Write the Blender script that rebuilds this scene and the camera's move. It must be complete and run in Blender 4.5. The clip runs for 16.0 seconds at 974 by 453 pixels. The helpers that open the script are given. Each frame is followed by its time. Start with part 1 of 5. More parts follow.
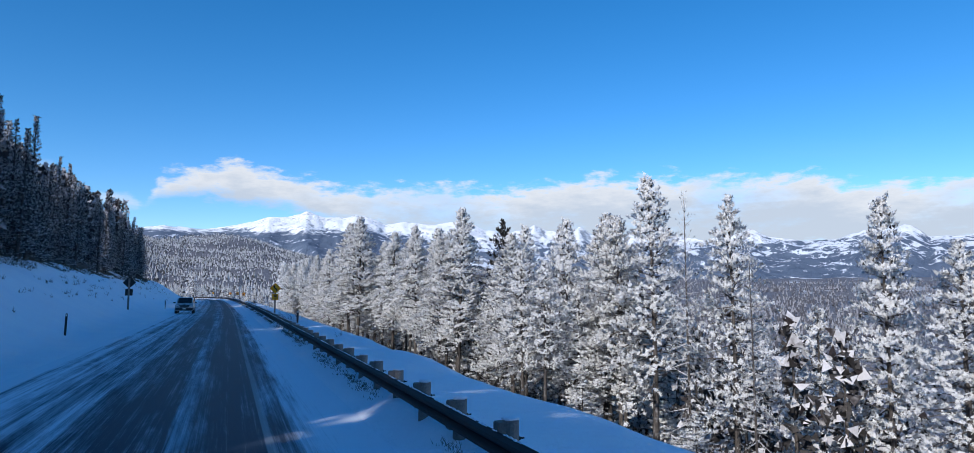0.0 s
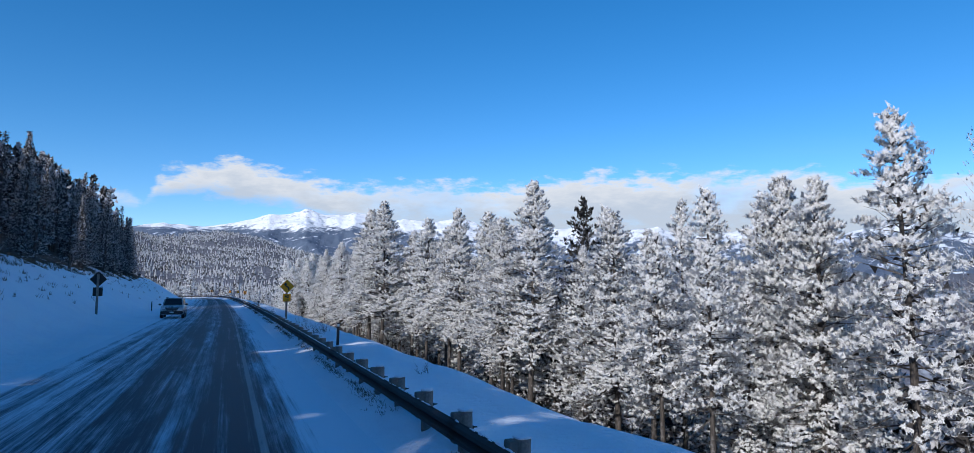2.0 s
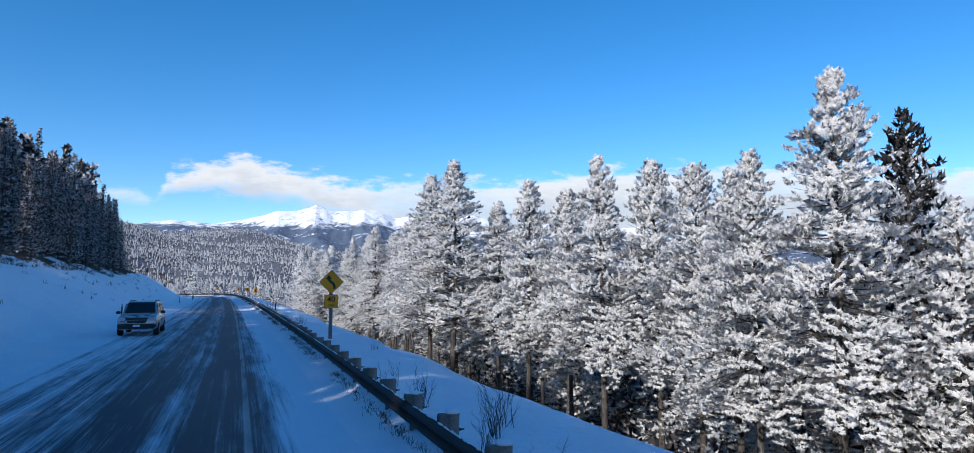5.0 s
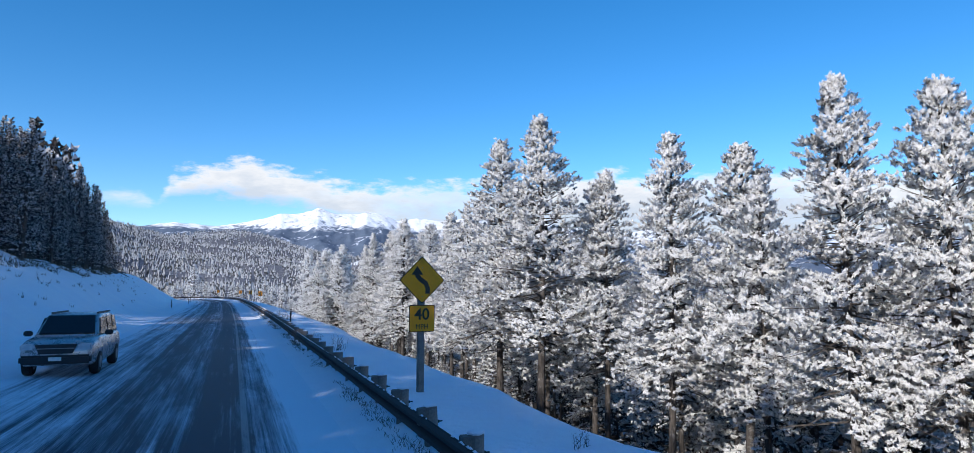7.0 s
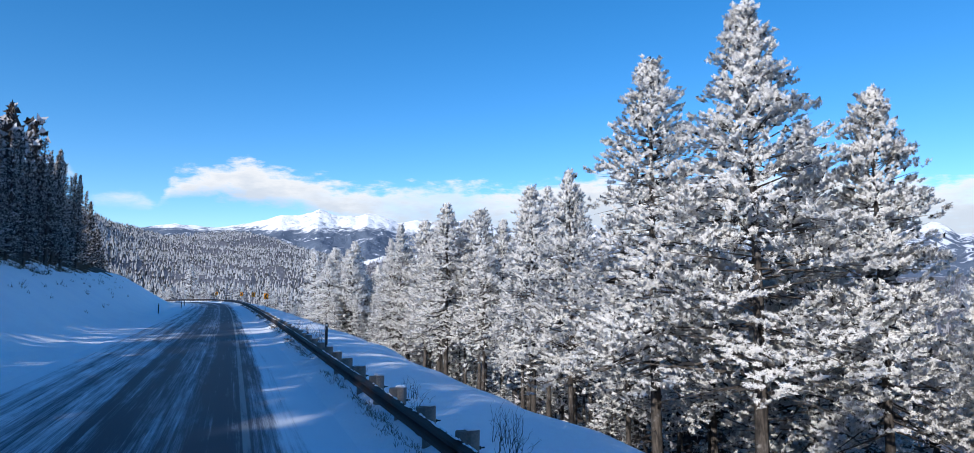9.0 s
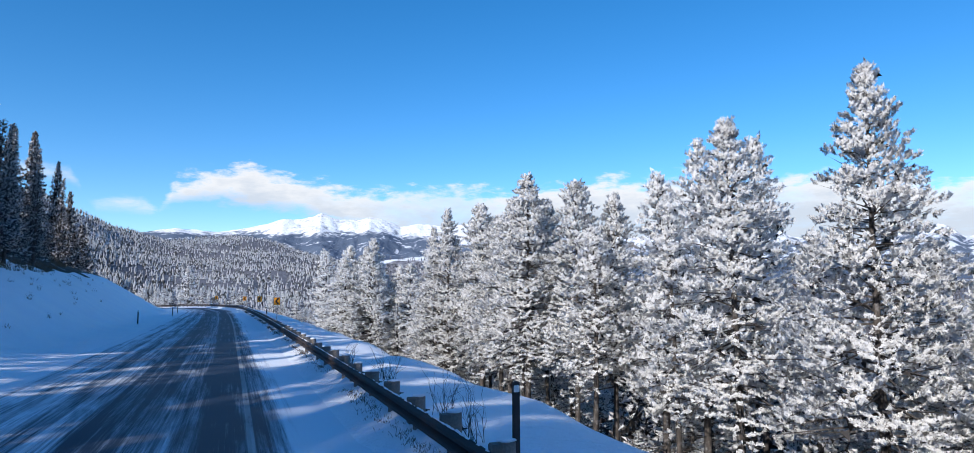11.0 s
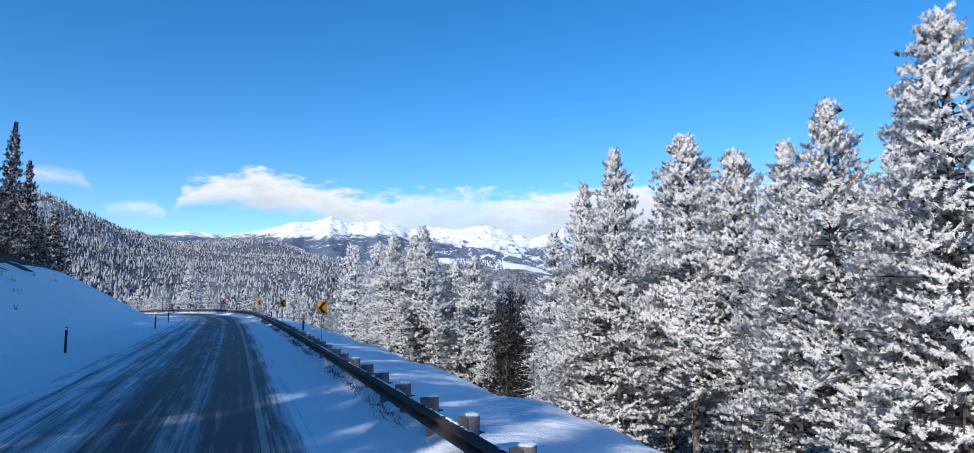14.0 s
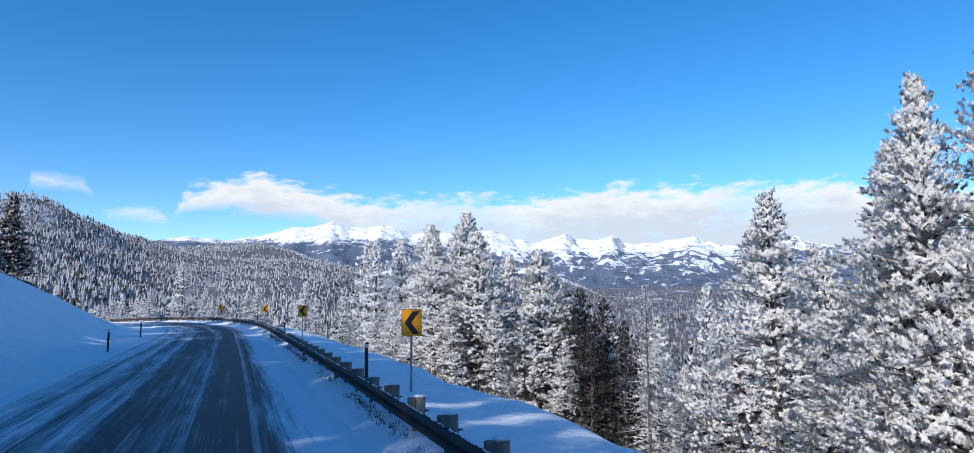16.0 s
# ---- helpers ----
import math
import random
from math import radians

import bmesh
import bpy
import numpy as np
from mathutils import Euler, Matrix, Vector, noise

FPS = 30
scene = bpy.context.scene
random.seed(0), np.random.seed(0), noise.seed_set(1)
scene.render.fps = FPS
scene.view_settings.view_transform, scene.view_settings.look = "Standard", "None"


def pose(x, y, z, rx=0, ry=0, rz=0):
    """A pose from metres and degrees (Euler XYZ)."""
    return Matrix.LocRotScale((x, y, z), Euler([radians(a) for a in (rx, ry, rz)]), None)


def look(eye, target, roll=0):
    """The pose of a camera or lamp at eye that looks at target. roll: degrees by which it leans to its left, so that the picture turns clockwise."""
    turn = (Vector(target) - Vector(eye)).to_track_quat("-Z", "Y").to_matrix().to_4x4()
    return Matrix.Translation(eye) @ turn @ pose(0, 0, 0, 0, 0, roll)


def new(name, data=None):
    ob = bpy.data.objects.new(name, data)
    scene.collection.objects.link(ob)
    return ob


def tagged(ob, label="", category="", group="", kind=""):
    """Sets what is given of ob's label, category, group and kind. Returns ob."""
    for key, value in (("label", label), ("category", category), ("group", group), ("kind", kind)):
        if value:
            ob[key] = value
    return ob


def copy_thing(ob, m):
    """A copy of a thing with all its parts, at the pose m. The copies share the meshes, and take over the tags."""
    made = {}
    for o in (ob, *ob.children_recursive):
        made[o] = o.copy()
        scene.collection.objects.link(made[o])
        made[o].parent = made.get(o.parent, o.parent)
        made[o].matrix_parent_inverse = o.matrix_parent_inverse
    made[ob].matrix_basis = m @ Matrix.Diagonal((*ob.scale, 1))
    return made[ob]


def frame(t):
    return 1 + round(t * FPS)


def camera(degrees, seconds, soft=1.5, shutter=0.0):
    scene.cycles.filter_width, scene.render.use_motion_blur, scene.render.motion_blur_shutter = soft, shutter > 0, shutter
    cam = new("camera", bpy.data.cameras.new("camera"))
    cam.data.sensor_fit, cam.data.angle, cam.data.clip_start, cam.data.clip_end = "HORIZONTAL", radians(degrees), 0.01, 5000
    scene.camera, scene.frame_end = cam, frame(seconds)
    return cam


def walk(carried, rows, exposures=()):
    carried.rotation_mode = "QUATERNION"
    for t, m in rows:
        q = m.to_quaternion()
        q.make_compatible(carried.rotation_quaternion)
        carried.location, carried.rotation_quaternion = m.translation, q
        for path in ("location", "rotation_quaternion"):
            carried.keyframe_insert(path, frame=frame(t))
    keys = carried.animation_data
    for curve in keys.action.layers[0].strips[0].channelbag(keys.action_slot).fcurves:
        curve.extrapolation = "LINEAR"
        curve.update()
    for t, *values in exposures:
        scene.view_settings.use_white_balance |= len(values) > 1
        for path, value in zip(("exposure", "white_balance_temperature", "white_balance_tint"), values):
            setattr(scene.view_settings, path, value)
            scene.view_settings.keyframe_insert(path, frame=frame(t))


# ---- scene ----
cam = camera(74.0, 16.0, 0.65)
METRES, EYE, TILT, TURN, LENGTHEN = 127.0, 2.4, 5.8, -21.9, 1.1334
ROWS = [
    (0.0, 0.0, 0.0, 0.0, -0.0, 0.0, -0.0),
    (0.5, -0.0112, 0.0245, -0.0023, 0.0, -0.23, 0.01),
    (1.0, -0.0224, 0.0496, -0.005, -0.04, -0.24, 0.02),
    (1.5, -0.0339, 0.0751, -0.0078, -0.0, -0.32, 0.02),
    (2.0, -0.0453, 0.1012, -0.0106, -0.03, -0.25, 0.04),
    (2.5, -0.057, 0.1276, -0.0135, 0.07, -0.12, -0.0),
    (3.0, -0.0691, 0.1543, -0.0166, 0.7, -0.6, 0.02),
    (5.5, -0.1263, 0.2885, -0.0315, 0.78, -0.63, 0.32),
    (6.0, -0.138, 0.3148, -0.0344, 0.85, -0.53, 0.28),
    (6.5, -0.1504, 0.3406, -0.0376, 0.96, -0.38, 0.13),
    (7.0, -0.1623, 0.3667, -0.0408, 1.0, -0.27, 0.09),
    (7.5, -0.1745, 0.3929, -0.0441, 1.02, -0.2, 0.02),
    (8.0, -0.1871, 0.4193, -0.0471, 1.03, -0.14, -0.01),
    (8.5, -0.1997, 0.4467, -0.0502, 1.06, -0.08, -0.01),
    (9.0, -0.2126, 0.4746, -0.0533, 1.03, -0.09, 0.08),
    (9.5, -0.2259, 0.5031, -0.0565, 1.09, 0.04, 0.19),
    (12.0, -0.2958, 0.6506, -0.0748, 1.37, 0.53, 0.3),
    (12.5, -0.3104, 0.6807, -0.0782, 1.89, 0.7, 0.32),
    (13.0, -0.325, 0.7109, -0.0816, 1.97, 0.61, 0.37),
    (13.5, -0.3395, 0.742, -0.0852, 1.94, 0.6, 0.42),
    (14.0, -0.3545, 0.7736, -0.0887, 2.04, 0.59, 0.38),
    (14.5, -0.3697, 0.8055, -0.0924, 1.93, 0.7, 0.45),
    (15.0, -0.3852, 0.8374, -0.0962, 1.97, 0.83, 0.44),
    (15.5, -0.4005, 0.8706, -0.0999, 2.01, 0.87, 0.46),
    (16.0, -0.4158, 0.9034, -0.1036, 2.11, 1.09, 0.52),
]
walk(cam, [(t, pose(0, 0, EYE, 0, 0, TURN) @ pose(0, 0, 0, TILT) @ pose(METRES * x, METRES * y * LENGTHEN, METRES * z, 90 + pitch / LENGTHEN, roll, yaw / LENGTHEN)) for t, x, y, z, yaw, pitch, roll in ROWS],
     [(0.0, -0.10, 6250, 10), (1.5, -0.15, 6250, 10), (3.2, -0.22, 6250, 10), (5.3, 0.08, 6480, 10), (7.0, 0.11, 6500, 10), (16.0, 0.11, 6500, 10)])

# ---- light ----
SUN_FROM = 233.0   # compass bearing of the sun, clockwise from +y
SUN_HIGH = 27.3
scene.view_settings.exposure = 0.0
sun = new("sun", bpy.data.lights.new("sun", "SUN"))
sun.data.energy, sun.data.angle, sun.data.color = 4.4, radians(0.53), (1.0, 0.95, 0.89)
sa, se = radians(SUN_FROM), radians(SUN_HIGH)
sun.matrix_world = look((0, 0, 60), Vector((0, 0, 60)) - Vector((math.sin(sa) * math.cos(se), math.cos(sa) * math.cos(se), math.sin(se))))
world = bpy.data.worlds.new("winter_sky")
scene.world = world
world.use_nodes = True


class Nodes:
    """Short hand for wiring a node tree."""
    def __init__(self, tree):
        self.tree = tree
        tree.nodes.clear()

    def add(self, kind, ins=None, **props):
        n = self.tree.nodes.new(kind)
        for key, value in props.items():
            setattr(n, key, value)
        for key, value in (ins or {}).items():
            if isinstance(value, bpy.types.NodeSocket):
                self.tree.links.new(value, n.inputs[key])
            else:
                n.inputs[key].default_value = value
        return n

    def math(self, op, a, b=0.0, clamp=False):
        return self.add("ShaderNodeMath", {0: a, 1: b}, operation=op, use_clamp=clamp).outputs[0]

    def step(self, value, low, high, to0=0.0, to1=1.0):
        n = self.add("ShaderNodeMapRange", {"Value": value, "From Min": low, "From Max": high, "To Min": to0, "To Max": to1}, interpolation_type="SMOOTHSTEP")
        return n.outputs["Result"]

    def mix(self, fac, a, b):
        n = self.add("ShaderNodeMix", {0: fac, 6: a, 7: b}, data_type="RGBA")
        return n.outputs[2]

    def noise(self, vec, scale, detail=4.0, rough=0.55, distort=0.0):
        ins = {"Scale": scale, "Detail": detail, "Roughness": rough, "Distortion": distort}
        if vec is not None:
            ins["Vector"] = vec
        return self.add("ShaderNodeTexNoise", ins).outputs["Fac"]

    def ramp(self, fac, stops):
        n = self.add("ShaderNodeValToRGB", {"Fac": fac})
        el = n.color_ramp.elements
        while len(el) < len(stops):
            el.new(0.5)
        for e, (p, c) in zip(el, stops):
            e.position = p
            e.color = (*c, 1) if isinstance(c, tuple) else (c, c, c, 1)
        return n.outputs["Color"]


def rgb(*c):
    return (*c, 1.0)


# sky: clear blue, a low band of cloud over the mountains, drawn in bearing and height
wn = Nodes(world.node_tree)
sky = wn.add("ShaderNodeTexSky", sky_type="NISHITA", sun_disc=False, sun_elevation=radians(SUN_HIGH), sun_rotation=radians(SUN_FROM),
             altitude=2300.0, air_density=1.0, dust_density=1.0, ozone_density=3.0)
way = wn.add("ShaderNodeTexCoord").outputs["Generated"]
sep = wn.add("ShaderNodeSeparateXYZ", {0: way})
bearing = wn.math("DEGREES", wn.math("ARCTAN2", sep.outputs[0], sep.outputs[1]))
height = wn.math("DEGREES", wn.math("ARCSINE", sep.outputs[2]))
flat = wn.add("ShaderNodeCombineXYZ", {0: wn.math("MULTIPLY", bearing, 0.12), 1: wn.math("MULTIPLY", height, 0.33), 2: 0.0}).outputs[0]
puff = wn.noise(flat, 3.0, 8.0, 0.62)
wisp = wn.noise(flat, 0.55, 5.0, 0.5)
# upper edge of the cloud band, degrees / 16, along bearings -40 .. 80
tops = [(-40, 0.0), (-17, 0.0), (-15.6, 9.5), (-12.4, 9.6), (-11.2, 7.0), (-9.8, 7.35), (-8, 7.5), (-6.9, 7.2), (-6.2, 6.6), (-5.4, 8.9), (-2.4, 10.1), (0.4, 11.0), (3, 10.2), (6, 9.7), (9, 9.0), (18.5, 9.3), (23, 8.9), (30, 9.9), (40, 9.6), (49, 9.4), (53, 8.0), (58, 8.2), (65, 9.0), (80, 8.0)]
top = wn.math("MULTIPLY", wn.ramp(wn.math("DIVIDE", wn.math("ADD", bearing, 40.0), 120.0, True), [((a + 40) / 120, h / 16) for a, h in tops]), 16.0)
bottoms = [(-40, 9.0), (-16, 8.8), (-12, 9.0), (-10.6, 7.0), (-6.6, 6.9), (-5.5, 7.7), (-3.4, 8.0), (-1.5, 7.9), (2, 7.5), (5, 7.2), (8, 6.4), (14, 5.4), (30, 4.0), (80, 3.0)]
low = wn.math("MULTIPLY", wn.ramp(wn.math("DIVIDE", wn.math("ADD", bearing, 40.0), 120.0, True), [((a + 40) / 120, h / 16) for a, h in bottoms]), 16.0)
edge = wn.math("MULTIPLY", wn.math("SUBTRACT", puff, 0.5), wn.step(bearing, -9.0, -3.0, 1.6, 5.2))
above = wn.step(wn.math("ADD", wn.math("SUBTRACT", top, height), edge), -0.45, 0.95)
below = wn.step(wn.math("ADD", wn.math("SUBTRACT", height, low), wn.math("MULTIPLY", edge, 0.5)), -0.7, 0.7)
thick = wn.step(wn.math("ADD", wisp, wn.math("MULTIPLY", puff, 0.35)), 0.46, 0.70, 0.55, 0.97)
cover = wn.math("MULTIPLY", wn.math("MULTIPLY", above, below), thick)
shade = wn.step(wn.math("ADD", wn.math("SUBTRACT", top, height), wn.math("MULTIPLY", wn.math("SUBTRACT", puff, 0.5), 5.0)), 0.0, 3.2)
cloud = wn.mix(shade, rgb(9.0, 9.1, 9.3), rgb(6.2, 6.9, 7.9))
thin = wn.math("MULTIPLY", wn.step(wn.noise(flat, 0.4, 6.0, 0.6, 0.6), 0.5, 0.85, 0.0, 0.16), wn.step(height, 8.0, 14.0, 1.0, 0.0))
deep = wn.add("ShaderNodeHueSaturation", {"Color": sky.outputs[0], "Saturation": 1.32, "Value": 1.96}).outputs[0]
deep = wn.add("ShaderNodeMix", {0: 1.0, 6: deep, 7: rgb(1.13, 0.99, 0.955)}, data_type="RGBA", blend_type="MULTIPLY").outputs[2]
seen = wn.mix(thin, deep, rgb(5.5, 7.0, 8.5))
both = wn.mix(cover, seen, cloud)
bg = wn.add("ShaderNodeBackground", {"Color": both, "Strength": 0.1})
wn.add("ShaderNodeOutputWorld", {0: bg.outputs[0]})

# ---- materials ----
MATS = {}


def material(name):
    m = bpy.data.materials.new(name)
    m.use_nodes = True
    MATS[name] = m
    return m, Nodes(m.node_tree)


def finish(n, color, rough=0.7, metal=0.0, bump=None, strength=0.3, dist=0.02, spec=0.5):
    ins = {"Base Color": color, "Roughness": rough, "Metallic": metal, "Specular IOR Level": spec}
    if bump is not None:
        ins["Normal"] = n.add("ShaderNodeBump", {"Height": bump, "Strength": strength, "Distance": dist}).outputs[0]
    b = n.add("ShaderNodeBsdfPrincipled", ins)
    n.add("ShaderNodeOutputMaterial", {0: b.outputs[0]})
    return b


def place_of(n):
    return n.add("ShaderNodeNewGeometry").outputs["Position"]


def plain(name, color, rough=0.6, metal=0.0, vary=0.25, scale=6.0, bump=0.2, dist=0.01):
    m, n = material(name)
    p = n.add("ShaderNodeTexCoord").outputs["Object"]
    v = n.math("ADD", n.math("MULTIPLY", n.noise(p, scale, 6.0), 0.6), n.math("MULTIPLY", n.noise(p, scale * 9, 3.0), 0.4))
    dark, light = [tuple(min(1, c * k) for c in color) for k in (1 - vary, 1 + vary)]
    finish(n, n.mix(n.step(v, 0.3, 0.7), rgb(*dark), rgb(*light)), n.step(v, 0.3, 0.7, rough - 0.08, min(1, rough + 0.1)), metal, v, bump, dist)
    return m


def make_snow():
    m, n = material("snow")
    p = place_of(n)
    soft, fine = n.noise(p, 0.35, 5.0, 0.5), n.noise(p, 14.0, 4.0, 0.6)
    drift = n.noise(n.add("ShaderNodeVectorMath", {0: p, 1: (0.35, 1.0, 1.0)}, operation="MULTIPLY").outputs[0], 1.6, 6.0, 0.55, 0.8)
    grit = n.step(n.noise(p, 5.0, 8.0, 0.75), 0.66, 0.74)
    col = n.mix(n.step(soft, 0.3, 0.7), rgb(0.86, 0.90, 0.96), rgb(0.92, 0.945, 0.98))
    col = n.mix(n.math("MULTIPLY", grit, 0.07), col, rgb(0.35, 0.33, 0.30))
    h = n.math("ADD", n.math("MULTIPLY", drift, 1.0), n.math("ADD", n.math("MULTIPLY", fine, 0.12), n.math("MULTIPLY", n.noise(p, 3.5, 5.0, 0.6), 0.4)))
    finish(n, col, 0.62, 0.0, h, 0.70, 0.22, 0.3)
    return m


def make_hill():
    # snow lying under a far wood, brown and grey where brush stands through it
    m, n = material("wooded_snow")
    p = place_of(n)
    big, mid, small = n.noise(p, 0.004, 6.0, 0.6), n.noise(p, 0.03, 6.0, 0.65), n.noise(p, 0.25, 4.0, 0.7)
    wood = n.step(n.math("ADD", n.math("MULTIPLY", big, 0.6), n.math("MULTIPLY", mid, 0.4)), 0.34, 0.46)
    brush = n.mix(n.step(small, 0.35, 0.65), rgb(0.07, 0.07, 0.08), rgb(0.24, 0.24, 0.27))
    col = n.mix(n.math("MULTIPLY", wood, n.step(small, 0.2, 0.5, 0.65, 1.0)), rgb(0.80, 0.83, 0.87), brush)
    finish(n, col, 0.85, 0.0, small, 0.8, 3.0, 0.2)
    return m


def make_floor():
    # the slope under the trees: brush, litter and fallen branches through patchy snow, darkened to paint in shade
    m, n = material("shade_dark_forest_floor")
    p = place_of(n)
    mid, small = n.noise(p, 0.5, 6.0, 0.65), n.noise(p, 5.0, 6.0, 0.7)
    brush = n.mix(small, rgb(0.025, 0.022, 0.02), rgb(0.13, 0.115, 0.10))
    snow = n.step(n.math("ADD", n.math("MULTIPLY", mid, 0.6), n.math("MULTIPLY", small, 0.4)), 0.57, 0.66)
    finish(n, n.mix(snow, brush, rgb(0.82, 0.84, 0.88)), 0.9, 0.0, small, 0.9, 0.15, 0.2)
    return m


def make_mountain():
    m, n = material("alpine_snow")
    p = place_of(n)
    nz = n.add("ShaderNodeSeparateXYZ", {0: n.add("ShaderNodeNewGeometry").outputs["Normal"]}).outputs[2]
    xyz = n.add("ShaderNodeSeparateXYZ", {0: p}).outputs
    z = xyz[2]
    big, mid = n.noise(p, 0.004, 8.0, 0.62), n.noise(p, 0.022, 8.0, 0.7)
    rock = n.step(n.math("ADD", nz, n.math("MULTIPLY", n.math("SUBTRACT", mid, 0.5), 1.3)), 0.64, 0.88, 1.0, 0.0)
    line = n.math("ADD", z, n.math("MULTIPLY", n.math("SUBTRACT", n.math("ADD", n.math("MULTIPLY", big, 0.6), n.math("MULTIPLY", mid, 0.4)), 0.5), 360.0))
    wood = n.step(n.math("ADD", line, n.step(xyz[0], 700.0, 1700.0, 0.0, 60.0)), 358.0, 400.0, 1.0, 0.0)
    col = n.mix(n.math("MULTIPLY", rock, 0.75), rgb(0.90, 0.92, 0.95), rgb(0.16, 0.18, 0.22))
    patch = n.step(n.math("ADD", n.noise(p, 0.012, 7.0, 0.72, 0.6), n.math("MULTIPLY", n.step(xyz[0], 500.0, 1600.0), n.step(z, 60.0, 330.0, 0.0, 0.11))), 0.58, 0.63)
    # foothill woods coloured blue-grey, so the distance haze is painted in
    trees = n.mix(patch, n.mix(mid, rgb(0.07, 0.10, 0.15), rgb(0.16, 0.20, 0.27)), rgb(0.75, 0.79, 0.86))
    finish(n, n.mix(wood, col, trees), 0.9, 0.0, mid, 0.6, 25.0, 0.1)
    return m


def make_road():
    # wet asphalt under thin blown snow, worn through along the wheel tracks; x of the map runs across, y along
    m, n = material("snowy_asphalt")
    uv = n.add("ShaderNodeUVMap", uv_map="way").outputs[0]
    s = n.add("ShaderNodeSeparateXYZ", {0: uv})
    across = s.outputs[0]
    def lay(kx, ky, **k):
        v = n.add("ShaderNodeVectorMath", {0: uv, 1: (kx, ky, 1.0)}, operation="MULTIPLY").outputs[0]
        return n.noise(v, 1.0, **k)
    long, streak, thin = lay(0.9, 0.03, detail=4.0), lay(4.6, 0.045, detail=6.0, rough=0.66, distort=0.15), lay(19.0, 0.30, detail=6.0, rough=0.7)
    patch, grain = lay(1.7, 0.22, detail=9.0, rough=0.72, distort=0.5), lay(60.0, 60.0, detail=3.0)
    wander = n.math("ADD", across, n.math("MULTIPLY", n.math("SUBTRACT", long, 0.5), 0.55))
    # how much snow lies across the road, from the far edge to the near shoulder
    cover = n.ramp(n.math("DIVIDE", n.math("ADD", wander, 11.0), 11.5, True), [((u + 11.0) / 11.5, c) for u, c in (
        (-11, 1.6), (-8.4, 1.4), (-8.05, 0.66), (-7.75, 0.92), (-7.3, 0.54), (-6.9, 0.78), (-6.4, 0.44), (-5.8, 0.64), (-5.3, 0.26), (-4.5, 0.22), (-4.1, 0.46), (-3.75, 0.42), (-3.4, 0.12), (-2.7, 0.10), (-2.25, 0.40), (-1.85, 0.80), (-1.4, 1.3), (0.4, 1.8))])
    amount = n.math("ADD", cover, n.math("ADD", n.math("MULTIPLY", n.math("SUBTRACT", streak, 0.5), 1.5), n.math("ADD", n.math("MULTIPLY", n.math("SUBTRACT", thin, 0.5), 1.0), n.math("MULTIPLY", n.math("SUBTRACT", patch, 0.5), 1.3))))
    snow = n.step(amount, 0.16, 1.06)
    tar = n.mix(grain, rgb(0.011, 0.016, 0.030), rgb(0.040, 0.052, 0.080))
    line = n.math("MULTIPLY", n.step(n.math("ABSOLUTE", n.math("ADD", across, 2.52)), 0.05, 0.075, 1.0, 0.0), n.step(n.math("ADD", patch, n.math("MULTIPLY", thin, 0.4)), 0.50, 0.70))
    tar = n.mix(n.math("MULTIPLY", line, 0.45), tar, rgb(0.6, 0.6, 0.58))
    col = n.mix(snow, tar, n.mix(grain, rgb(0.76, 0.81, 0.88), rgb(0.90, 0.935, 0.975)))
    rough = n.step(snow, 0.0, 0.6, 0.58, 0.8)
    h = n.math("ADD", snow, n.math("MULTIPLY", grain, 0.15))
    finish(n, col, rough, 0.0, h, 0.4, 0.02, 0.16)
    return m


def make_frost(name, share, tint=(0.90, 0.90, 0.91), through_=0.32, feather=0.0, dull=((0.030, 0.036, 0.026), (0.085, 0.085, 0.065))):
    # hoar frost on needles: most sprays white, some dark
    m, n = material(name)
    r = n.add("ShaderNodeNewGeometry").outputs["Random Per Island"]
    own = n.add("ShaderNodeObjectInfo").outputs["Random"]
    p = place_of(n)
    clump = n.noise(p, 0.9, 3.0)
    fac = n.math("ADD", r, n.math("ADD", n.math("MULTIPLY", n.math("SUBTRACT", clump, 0.5), 0.9), n.math("MULTIPLY", n.math("SUBTRACT", own, 0.5), 0.16)))
    white = n.step(fac, 1.0 - share - 0.14, 1.0 - share + 0.14)
    needle = n.mix(n.noise(p, 7.0), rgb(*dull[0]), rgb(*dull[1]))
    fine = n.noise(p, 24.0, 3.0, 0.7)
    frost = n.mix(n.step(fine, 0.34, 0.58), rgb(*[c * 0.86 for c in tint]), rgb(*tint))
    col = n.mix(white, needle, frost)
    bump = n.add("ShaderNodeBump", {"Height": fine, "Strength": 0.6, "Distance": 0.05}).outputs[0]
    a = n.add("ShaderNodeBsdfDiffuse", {"Color": col, "Roughness": 0.6, "Normal": bump})
    b = n.add("ShaderNodeBsdfTranslucent", {"Color": col})
    both_ = n.add("ShaderNodeMixShader", {0: through_, 1: a.outputs[0], 2: b.outputs[0]})
    if feather:
        # gaps between the needles of a tuft
        comb = n.noise(p, 33.0, 2.0, 0.6, 0.4)
        clear = n.add("ShaderNodeBsdfTransparent")
        both_ = n.add("ShaderNodeMixShader", {0: n.step(comb, feather - 0.02, feather + 0.02), 1: clear.outputs[0], 2: both_.outputs[0]})
    n.add("ShaderNodeOutputMaterial", {0: both_.outputs[0]})
    return m


